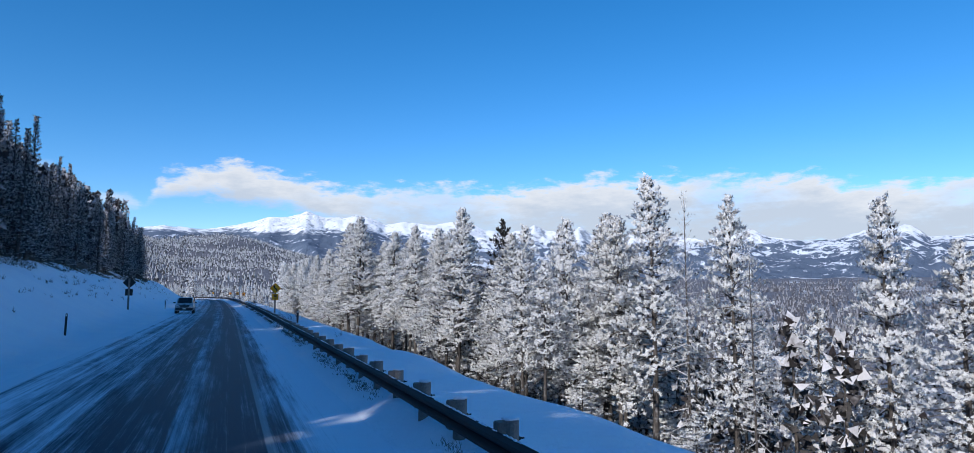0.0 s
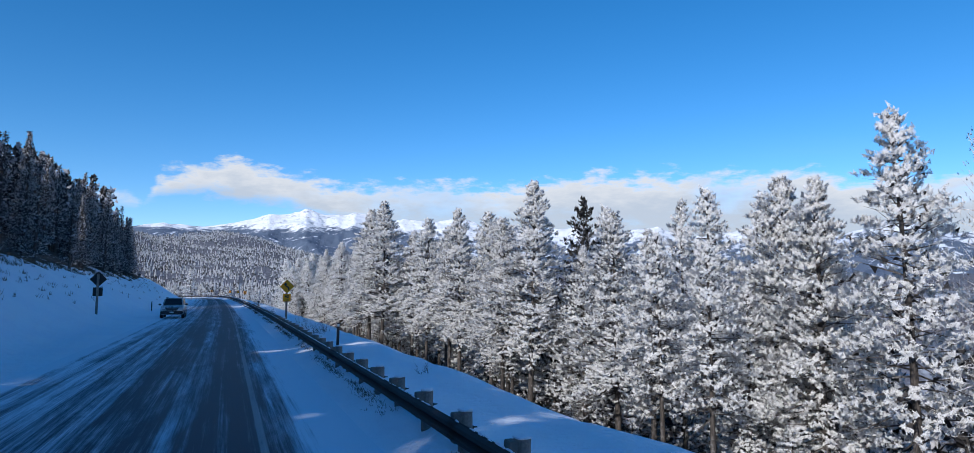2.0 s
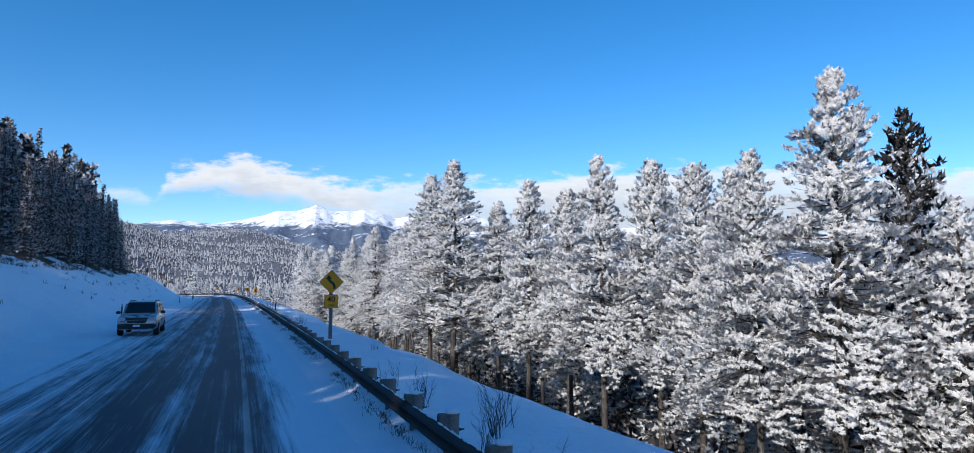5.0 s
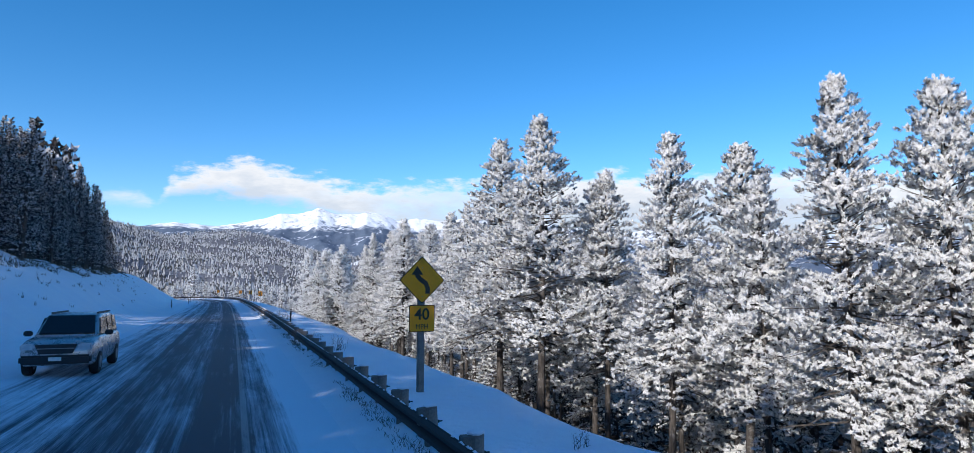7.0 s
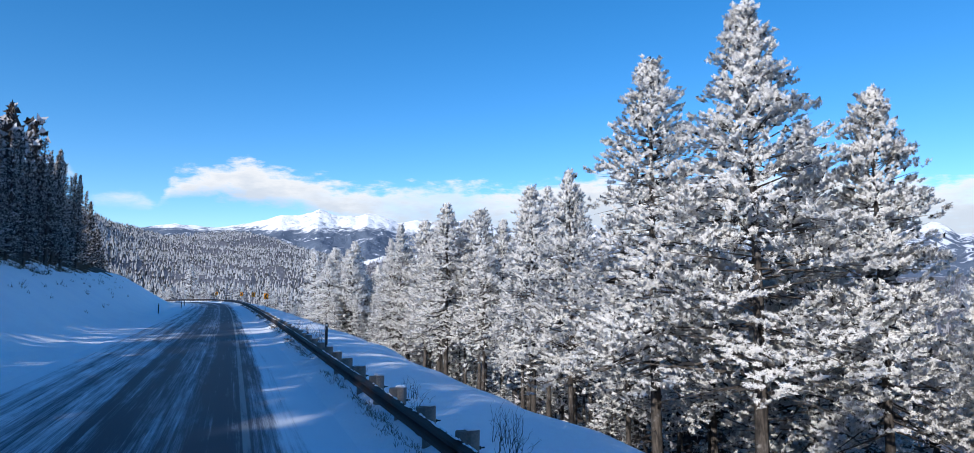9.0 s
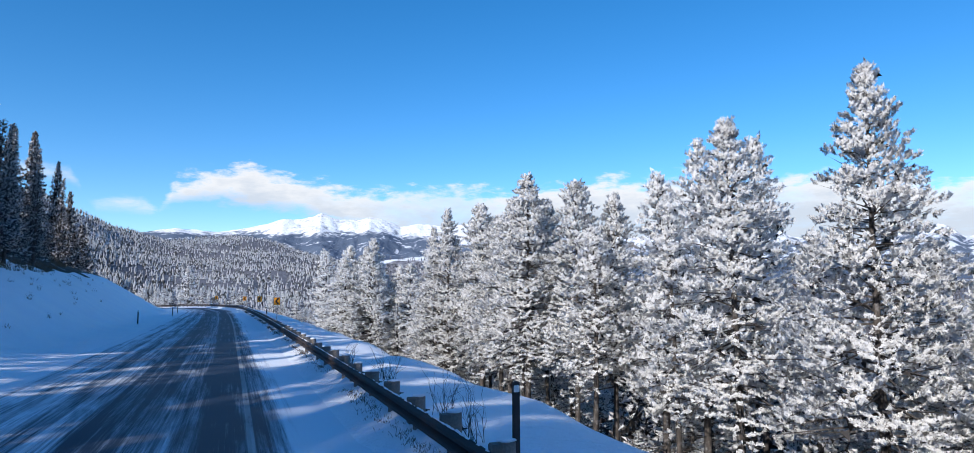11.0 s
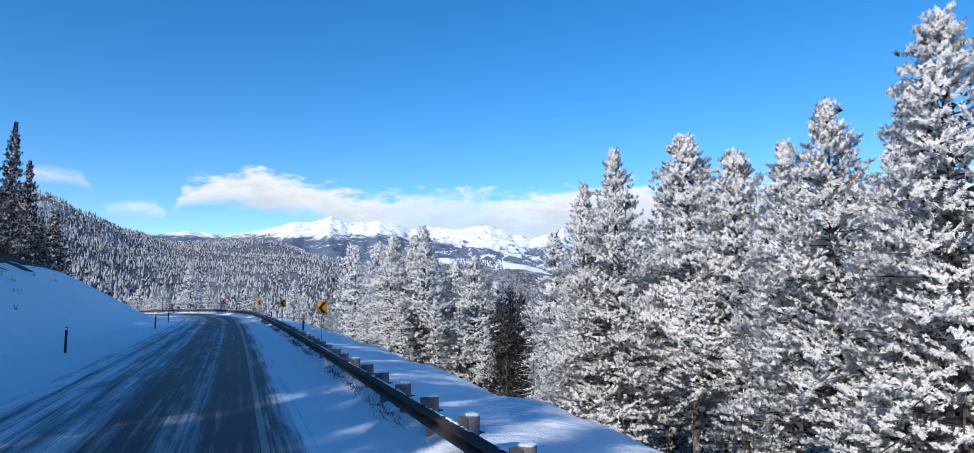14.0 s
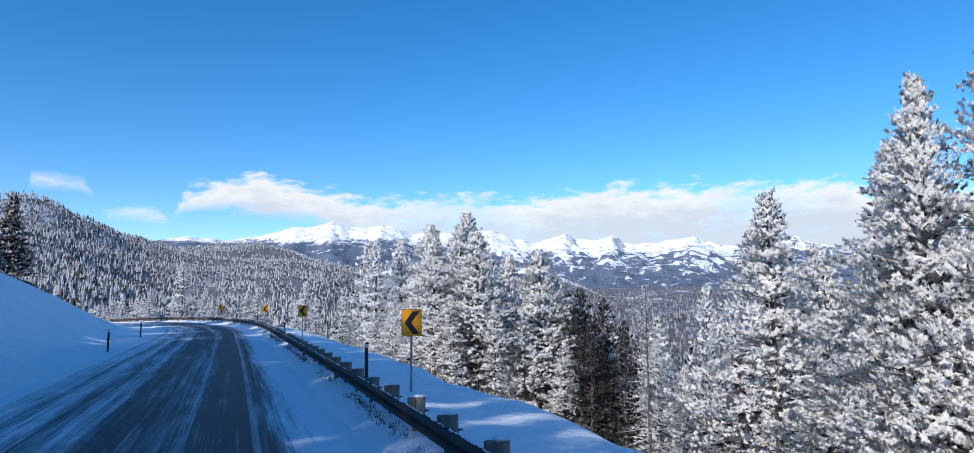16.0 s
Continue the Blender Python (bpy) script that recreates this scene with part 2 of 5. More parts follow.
def make_bark():
    m, n = material("bark")
    p = n.add("ShaderNodeTexCoord").outputs["Object"]
    v = n.noise(n.add("ShaderNodeVectorMath", {0: p, 1: (9.0, 9.0, 1.4)}, operation="MULTIPLY").outputs[0], 1.6, 7.0, 0.7)
    frost = n.step(n.noise(p, 1.6, 5.0, 0.7), 0.52, 0.70)
    col = n.mix(n.step(v, 0.3, 0.7), rgb(0.025, 0.022, 0.021), rgb(0.115, 0.098, 0.088))
    finish(n, n.mix(n.math("MULTIPLY", frost, 0.35), col, rgb(0.7, 0.71, 0.74)), 0.9, 0.0, v, 0.9, 0.04)
    return m


FLOOR = make_floor()
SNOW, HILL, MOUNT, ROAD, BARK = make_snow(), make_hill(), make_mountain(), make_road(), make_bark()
FROST = make_frost("frosted_needles", 1.04, (0.97, 0.97, 0.975), 0.36, feather=0.465)
# thinner frost over purple-dark needles that also paint in the wood's shade
FROST_THIN_SHADED = make_frost("lightly_frosted_shaded_needles", 0.64, (0.78, 0.77, 0.80), 0.2, dull=((0.032, 0.028, 0.030), (0.085, 0.072, 0.074)))
# near-black needles: shade painted into the colour of the darkest pines
SHADE_NEEDLE = make_frost("shade_painted_needles", 0.14, (0.45, 0.46, 0.50), 0.15, dull=((0.014, 0.015, 0.014), (0.045, 0.045, 0.042)))
# far woods: greyed, slightly blue colours put distance haze into the needles
HAZY_FROST_FAR = make_frost("hazy_far_frosted_woods", 0.60, (0.60, 0.61, 0.63), 0.15, dull=((0.05, 0.053, 0.055), (0.11, 0.11, 0.112)))
HAZY_FROST_VALLEY = make_frost("valley_woods", 0.48, (0.34, 0.34, 0.37), 0.1, dull=((0.07, 0.07, 0.08), (0.13, 0.13, 0.15)))
# unfrosted needles, and the shade painted under and inside the crowns
NEEDLE = plain("dark_needles_and_shade", (0.046, 0.042, 0.042), 0.8, 0, 0.5, 3.0)
TWIG = plain("frosted_twig", (0.48, 0.47, 0.48), 0.85, 0, 0.7, 5.0)
RUST = plain("weathered_steel", (0.040, 0.030, 0.028), 0.75, 0.15, 0.45, 3.0)
TIMBER = plain("grey_timber", (0.21, 0.185, 0.165), 0.85, 0, 0.35, 4.0, 0.5)
TIMBER_DARK = plain("treated_timber", (0.16, 0.145, 0.13), 0.85, 0, 0.35, 4.0, 0.5)
YELLOW = plain("sign_yellow", (0.95, 0.355, 0.003), 0.6, 0, 0.08, 2.0, 0.05)
BLACK = plain("sign_black", (0.012, 0.012, 0.013), 0.5, 0, 0.2, 6.0, 0.05)
ALLOY = plain("sign_back", (0.10, 0.105, 0.115), 0.5, 0.5, 0.2, 5.0, 0.05)
STEEL = plain("galvanised_steel", (0.30, 0.31, 0.33), 0.5, 0.7, 0.2, 8.0)
PLASTIC = plain("brown_plastic", (0.030, 0.022, 0.022), 0.5, 0, 0.3, 8.0)
REFLECT = plain("reflector", (0.85, 0.84, 0.80), 0.3, 0, 0.1, 8.0)
GRASS = plain("dry_grass", (0.10, 0.075, 0.05), 0.9, 0, 0.5, 8.0)
SHRUB = plain("bare_shrub", (0.055, 0.040, 0.035), 0.9, 0, 0.5, 8.0)

# ---- building helpers ----
def mesh_of(name, verts, faces, mats, slots=None, smooth=False):
    me = bpy.data.meshes.new(name)
    me.from_pydata([tuple(v) for v in verts] if not isinstance(verts, np.ndarray) else verts.tolist(), [], faces if not isinstance(faces, np.ndarray) else faces.tolist())
    for m in (mats if isinstance(mats, (list, tuple)) else [mats]):
        me.materials.append(m)
    if slots is not None:
        me.polygons.foreach_set("material_index", np.asarray(slots, dtype=np.int32))
    if smooth:
        me.polygons.foreach_set("use_smooth", np.ones(len(me.polygons), dtype=bool))
    me.update()
    return me


def bm_mesh(name, bm, mats, smooth=False):
    me = bpy.data.meshes.new(name)
    bmesh.ops.recalc_face_normals(bm, faces=bm.faces)
    bm.to_mesh(me)
    bm.free()
    for m in (mats if isinstance(mats, (list, tuple)) else [mats]):
        me.materials.append(m)
    if smooth:
        me.polygons.foreach_set("use_smooth", np.ones(len(me.polygons), dtype=bool))
    return me


def part(name, me, parent, label="", at=None):
    ob = new(name, me)
    ob.parent = parent
    if at is not None:
        ob.matrix_basis = at
    if label:
        ob["label"] = label
    return ob


def thing(name, label, category, at=None, group="", kind=""):
    ob = new(name)
    ob.empty_display_size = 0.3
    if at is not None:
        ob.matrix_basis = at
    return tagged(ob, label, category, group, kind)


def box(bm, x0, x1, y0, y1, z0, z1, bevel=0.0, mat=0):
    start = len(bm.faces)
    vs = [bm.verts.new(v) for v in ((x0, y0, z0), (x1, y0, z0), (x1, y1, z0), (x0, y1, z0), (x0, y0, z1), (x1, y0, z1), (x1, y1, z1), (x0, y1, z1))]
    fs = [bm.faces.new([vs[i] for i in q]) for q in ((0, 3, 2, 1), (4, 5, 6, 7), (0, 1, 5, 4), (1, 2, 6, 5), (2, 3, 7, 6), (3, 0, 4, 7))]
    if bevel:
        got = bmesh.ops.bevel(bm, geom=list({e for f in fs for e in f.edges}), offset=bevel, segments=2, affect="EDGES")
        fs = [f for f in got["faces"]] + [f for f in fs if f.is_valid]
    for f in fs:
        f.material_index = mat
    return fs


def prism(bm, outline, y0, y1, mat=0, bevel=0.0):
    """An outline in x, z pushed from y0 to y1."""
    a = [bm.verts.new((x, y0, z)) for x, z in outline]
    b = [bm.verts.new((x, y1, z)) for x, z in outline]
    n = len(a)
    fs = [bm.faces.new(a), bm.faces.new(b[::-1])] + [bm.faces.new((a[i], b[i], b[(i + 1) % n], a[(i + 1) % n])) for i in range(n)]
    for f in fs:
        f.material_index = mat
    if bevel:
        bmesh.ops.bevel(bm, geom=list({e for f in fs for e in f.edges}), offset=bevel, segments=2, affect="EDGES")
    return fs


# ---- the road's line: the guard rail, straight and then a bend to the left ----
KNOT_Y = [-60, 10, 67, 110, 150, 170, 185, 200]
KNOT_X = [3.25, 3.25, 3.42, 3.15, 2.55, 2.1, 1.65, 1.15]
BEND_Y, BEND_R = 200.0, 100.0
line = [(float(np.interp(y, KNOT_Y, KNOT_X)), float(y)) for y in np.arange(-60, BEND_Y, 1.0)]
for k in range(150):
    a = k / BEND_R
    line.append((KNOT_X[-1] - BEND_R * (1 - math.cos(a)), BEND_Y + BEND_R * math.sin(a)))
line = np.array(line)
pad = np.pad(line, ((9, 9), (0, 0)), mode="edge")
smooth_line = np.array([np.convolve(pad[:, c], np.ones(19) / 19, mode="valid") for c in (0, 1)]).T
line[9:-9] = smooth_line[9:-9]
S0 = -60.0
WAY = np.concatenate([[0], np.cumsum(np.linalg.norm(np.diff(line, axis=0), axis=1))]) + S0
TAN = np.gradient(line, axis=0)
TAN /= np.linalg.norm(TAN, axis=1)[:, None]
OUT = np.stack([TAN[:, 1], -TAN[:, 0]], axis=1)


def fall(s):
    """The height of the road's surface along its line."""
    return np.interp(s, [-60, 200, 222, 236, 250, 262, 275, 300, 400], [0, 0, 0.04, 0.10, -0.05, -0.36, -0.8, -1.9, -7.0])


def on_line(s, u=0.0):
    """The place u metres to the right of the rail's line, s metres along it, and the line's direction."""
    p = np.array([np.interp(s, WAY, line[:, c]) for c in (0, 1)])
    o = np.array([np.interp(s, WAY, OUT[:, c]) for c in (0, 1)])
    o /= np.linalg.norm(o)
    return p + u * o, np.array([-o[1], o[0]])


def road_coords(x, y):
    """For arrays of places: metres along the line and to its right."""
    pts = np.stack([np.ravel(x), np.ravel(y)], axis=1)
    s, u = np.empty(len(pts)), np.empty(len(pts))
    for k in range(0, len(pts), 4000):
        d = pts[k:k + 4000, None, :] - line[None, :, :]
        i = np.argmin((d * d).sum(-1), axis=1)
        v = pts[k:k + 4000] - line[i]
        s[k:k + 4000] = WAY[i] + (v * TAN[i]).sum(-1)
        du = (v * OUT[i]).sum(-1)
        far = np.linalg.norm(v, axis=1)
        u[k:k + 4000] = np.where(far > np.abs(du) * 1.3, np.sign(du + 1e-9) * far, du)
    return s.reshape(np.shape(x)), u.reshape(np.shape(x))


def lumps(x, y, size, seed):
    """Smooth uneven ground between -1 and 1."""
    rng = np.random.default_rng(seed)
    out = np.zeros(np.shape(x))
    for k in range(9):
        a, ph = rng.uniform(0, 2 * math.pi), rng.uniform(0, 2 * math.pi)
        w = 2 * math.pi / size * rng.uniform(0.5, 1.9)
        out = out + np.sin(w * (np.cos(a) * x + np.sin(a) * y) + ph) / 4.0
    return np.clip(out, -1, 1)


def smoothstep(v, a, b):
    t = np.clip((v - a) / (b - a), 0, 1)
    return t * t * (3 - 2 * t)


# skyline of the wooded hill, degrees above level by bearing from (0, 141)
HILL_AZ = [-60, -40, -24, -17.5, -15.6, -13.6, -11.5, -9.3, -7.3, -5.5, -3.5, -1, 0.8, 3.3, 5.9, 8.0, 11, 20, 30, 60]
HILL_EL = [6.5, 6.5, 7.0, 7.45, 7.65, 7.25, 6.45, 5.4, 4.65, 4.35, 4.55, 4.95, 4.95, 4.4, 3.6, 2.9, 2.6, 2.2, 1.3, 1.0]
HILL_D = [700, 800, 950, 1050, 1100, 1150, 1250, 1350, 1450, 1600, 1700, 1750, 1750, 1700, 1650, 1600, 1900, 2400, 2600, 2600]


def ground_z(x, y):
    x, y = np.asarray(x, float), np.asarray(y, float)
    s, u = road_coords(x, y)
    z = np.zeros(np.shape(x))
    # right of the road: a snow shelf behind the rail, then a steep slope into the valley
    r = np.interp(u, [-2.6, -0.95, -0.55, -0.25, 0.1, 0.5, 1.0, 1.6, 3.0, 4.0, 8.0, 14.0, 40.0, 90.0, 160.0, 400.0], [0.0, 0.02, 0.08, 0.22, 0.27, 0.25, 0.19, 0.13, 0.05, -0.22, -2.2, -5.2, -17.0, -33.0, -45.0, -60.0])
    # left: ditch, cut bank, wooded slope, its unseen upper part raised to shade the road
    bank = np.interp(-u, [8.0, 9.5, 10.8, 12.0, 13.5, 16.0, 19.0, 22.0, 30.0, 60.0, 150.0, 400.0], [0.0, 0.05, 0.16, 0.62, 1.55, 3.3, 5.0, 6.1, 9.2, 23.0, 60.0, 140.0])
    keep = 1.0 - 0.93 * smoothstep(s, 196.0, 246.0)
    far_left = np.interp(-u, [8.0, 14.0, 40.0, 120.0, 400.0], [0.0, -0.3, -6.0, -20.0, -40.0])
    bank = bank * keep + far_left * (1 - keep)
    z = np.where(u > -2.6, r, np.where(u < -8.0, bank, 0.0))
    rough = smoothstep(np.abs(u + 5), 6.2, 14.0)
    z = z + rough * (0.07 * lumps(x, y, 2.2, 7) + 0.10 * lumps(x, y, 5.0, 3) + 0.22 * lumps(x, y, 17.0, 4)) + (0.06 * lumps(x, y, 3.2, 5) + 0.12 * lumps(x, 0.6 * y, 6.0, 6)) * smoothstep(u, 0.5, 2.2)
    road = (u > -8.6) & (u < -0.95)
    z = z + np.where((s > 120), fall(s), 0.0)
    z = np.where(road, z - 0.06, z)
    # the far country, by bearing and distance from the bend
    dx, dy = x, y - 141.0
    D, az = np.hypot(dx, dy), np.degrees(np.arctan2(dx, dy))
    crest = np.interp(az, HILL_AZ, HILL_D)
    el = np.interp(az, HILL_AZ, HILL_EL)
    t = np.clip((D - 250.0) / (crest - 250.0), 0, 1)
    up = -32.0 + (crest * np.tan(np.radians(el)) + 34.5) * (0.25 * t + 0.75 * t ** 1.25)
    over = np.clip((D - crest) / crest, 0, 3)
    up = up - 160.0 * smoothstep(over, 0.0, 1.2) + 9.0 * smoothstep(t, 0.1, 0.4) * lumps(x, y, 260.0, 8)
    ahead = smoothstep(dy, 20.0, 120.0) * smoothstep(D, 190.0, 330.0) * smoothstep(az, -30.0, -19.0)
    z = z * (1 - ahead) + up * ahead
    return np.maximum(z, -75.0)


def spaced(stops):
    out = []
    for (a, step), (b, _) in zip(stops, stops[1:]):
        out += list(np.arange(a, b, step))
    return np.array(out + [stops[-1][0]])


# ---- ground: one sheet of snow from the road to the horizon ----
gx = spaced([(-4600, 400), (-1800, 120), (-600, 40), (-160, 10), (-60, 2.0), (-24, 0.6), (0, 0.25), (6, 0.6), (14, 1.5), (40, 5), (120, 20), (400, 60), (1500, 200), (4600, 200)])
gy = spaced([(-4600, 500), (-600, 80), (-120, 10), (-20, 1.5), (280, 5), (400, 20), (1000, 60), (2200, 200), (4600, 200)])
GX, GY = np.meshgrid(gx, gy)
GZ = ground_z(GX, GY)
nx, ny = len(gx), len(gy)
idx = np.arange(nx * ny).reshape(ny, nx)
quads = np.stack([idx[:-1, :-1], idx[:-1, 1:], idx[1:, 1:], idx[1:, :-1]], axis=-1).reshape(-1, 4)
cx, cy = GX[:-1, :-1].ravel(), GY[:-1, :-1].ravel()
far_slot = ((np.abs(cx) > 150) | (cy > 330) | (cy < -150)).astype(int)
_, cu_ = road_coords(cx + 0.5, cy + 0.5)
edge_ = 6.6 + 0.9 * lumps(cx, cy, 7.0, 12)
far_slot = np.where((far_slot == 0) & ((cu_ > edge_) | (cu_ < -19.5 + lumps(cx, cy, 7.0, 13))), 2, far_slot)
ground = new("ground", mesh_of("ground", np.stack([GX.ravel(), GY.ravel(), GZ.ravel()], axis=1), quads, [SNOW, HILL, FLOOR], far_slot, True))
tagged(ground, "snow-covered mountainside with banks, slopes and valley", "snow ground", kind="structure")

# ---- road ----
rs = np.arange(-55, 86, 3.0).tolist() + np.arange(86, 335, 1.5).tolist()
ru = np.array([-8.7, -8.2, -7.6, -6.6, -5.6, -5.3, -4.4, -3.4, -2.5, -2.0, -1.6, -1.2, -0.85, -0.6])
crown = 0.012 + np.where(ru > -2.2, 0.02, 0.0) + np.where(ru < -8.0, 0.025, 0.0)
rv, ruv = [], []
for s in rs:
    for u, c in zip(ru, crown):
        p, _ = on_line(s, u)
        rv.append((p[0], p[1], float(fall(s)) * (s > 120) + c))
        ruv.append((u, s))
m_ = len(ru)
rf = [(i * m_ + j, (i + 1) * m_ + j, (i + 1) * m_ + j + 1, i * m_ + j + 1)[::-1] for i in range(len(rs) - 1) for j in range(m_ - 1)]
road_me = mesh_of("road", rv, rf, ROAD, None, True)
lay = road_me.uv_layers.new(name="way")
co = np.array(ruv)[[l.vertex_index for l in road_me.loops]]
lay.data.foreach_set("uv", co.ravel())
tagged(new("road", road_me), "asphalt mountain road under thin streaky snow with dark wheel tracks", "road", kind="structure")

# ---- far mountains ----
SKY_AZ = [-40, -25, -12, -6.9, -4.9, -1.8, -0.4, 1.3, 3.3, 4.8, 6.4, 8.0, 9.6, 10.6, 12.3, 13.4, 15, 17.8, 20.5, 22.6, 24.2, 26.9, 28, 29.7, 31, 32.1, 34.4, 37, 38, 39.5, 42, 44.7, 45.4, 46.8, 49.7, 52, 54.3, 54.9, 55.8, 56.4, 57, 58, 60, 66, 75]
SKY_EL = [4.5, 4.6, 4.8, 5.1, 5.45, 5.25, 5.5, 5.9, 6.55, 6.5, 7.05, 6.6, 6.65, 6.95, 6.5, 5.95, 6.35, 6.2, 6.45, 5.6, 5.25, 6.1, 5.55, 5.5, 5.9, 5.1, 5.0, 5.45, 5.4, 4.8, 4.4, 4.95, 5.25, 4.6, 4.15, 4.3, 4.9, 5.4, 4.95, 5.2, 4.95, 4.1, 4.2, 4.6, 4.3]
azs = np.linspace(-30, 74, 760)
rad = np.linspace(0, 1, 80)
A, Rr = np.meshgrid(azs, rad)
base_el = np.interp(A, [-45, 8, 22, 40, 78], [0.5, 0.6, 0.0, -0.6, -0.8])
sky_el = np.interp(A, SKY_AZ, SKY_EL)
D = 2700 + 1600 * Rr
px_, py_ = D * np.sin(np.radians(A)), D * np.cos(np.radians(A))
ridge = np.array([noise.ridged_multi_fractal((a / 430.0, b / 430.0, 3.1), 0.9, 2.1, 7, 1.0, 2.0) for a, b in zip(px_.ravel(), py_.ravel())]).reshape(A.shape)
ridge = (ridge - ridge.mean()) / ridge.std()
crag = np.array([noise.ridged_multi_fractal((a / 130.0, b / 130.0, 7.7), 0.8, 2.2, 5, 1.0, 2.0) for a, b in zip(px_.ravel(), py_.ravel())]).reshape(A.shape)
crag = (crag - crag.mean()) / crag.std()
E_ = base_el + (sky_el - base_el) * (Rr ** 0.95) + ridge * 0.42 * np.clip(Rr * 1.6, 0, 1) * (1.08 - Rr) + crag * np.interp(A, [0, 12, 24], [0.05, 0.07, 0.12]) * np.clip(Rr * 1.4, 0, 1) * (1.4 - Rr)
mx, my, mz = D * np.sin(np.radians(A)), 141 + D * np.cos(np.radians(A)), 2.4 + D * np.tan(np.radians(E_))
na, nr = len(azs), len(rad)
ii = np.arange(na * nr).reshape(nr, na)
mq = np.stack([ii[:-1, :-1], ii[:-1, 1:], ii[1:, 1:], ii[1:, :-1]], axis=-1).reshape(-1, 4)
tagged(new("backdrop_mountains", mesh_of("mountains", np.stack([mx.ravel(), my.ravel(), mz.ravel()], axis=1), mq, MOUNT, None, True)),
       "distant snow-covered mountain range above dark wooded foothills tinted for haze", "mountains", kind="structure")


# ---- an open snowy hill in the valley, wooded below its crest ----
def make_meadow():
    m, n = material("meadow_hill")
    s_ = n.add("ShaderNodeSeparateXYZ", {0: n.add("ShaderNodeUVMap", uv_map="slope").outputs[0]})
    p = place_of(n)
    mid, small = n.noise(p, 0.012, 6.0, 0.6), n.noise(p, 0.11, 5.0, 0.7)
    wood = n.step(n.math("ADD", s_.outputs[1], n.math("MULTIPLY", n.math("SUBTRACT", mid, 0.5), 0.8)), 0.70, 0.78, 1.0, 0.0)
    brush = n.mix(n.step(small, 0.35, 0.62), rgb(0.06, 0.06, 0.07), rgb(0.34, 0.34, 0.37))
    finish(n, n.mix(wood, rgb(0.90, 0.92, 0.95), brush), 0.85, 0.0, small, 0.6, 3.0, 0.2)
    return m


CREST = ([9, 12, 14.4, 16.3, 19, 21.9, 23.2, 26, 28, 31], [2.2, 3.1, 3.35, 3.5, 3.4, 3.13, 2.94, 2.17, 1.37, -0.3])
MA, MR = np.meshgrid(np.linspace(9, 31, 90), np.linspace(0, 1.25, 26))
MD = 1000 + 300 * MR
ME = -1.6 + (np.interp(MA, *CREST) + 1.6) * np.sin(np.clip(MR, 0, 1.25) * math.pi / 2) + 0.05 * lumps(MA, MR * 6, 3.0, 21)
mq = np.arange(MA.size).reshape(MA.shape)
hill_me = mesh_of("meadow_hill", np.stack([MD * np.sin(np.radians(MA)), 115 + MD * np.cos(np.radians(MA)), 2.4 + MD * np.tan(np.radians(ME))], -1).reshape(-1, 3),
                  np.stack([mq[:-1, :-1], mq[:-1, 1:], mq[1:, 1:], mq[1:, :-1]], axis=-1).reshape(-1, 4), make_meadow(), None, True)
lay = hill_me.uv_layers.new(name="slope")
lay.data.foreach_set("uv", np.stack([MA.ravel(), MR.ravel()], 1)[[l.vertex_index for l in hill_me.loops]].ravel())
tagged(new("backdrop_hill", hill_me), "open snow-covered hill above a wooded valley slope", "hill", kind="structure")


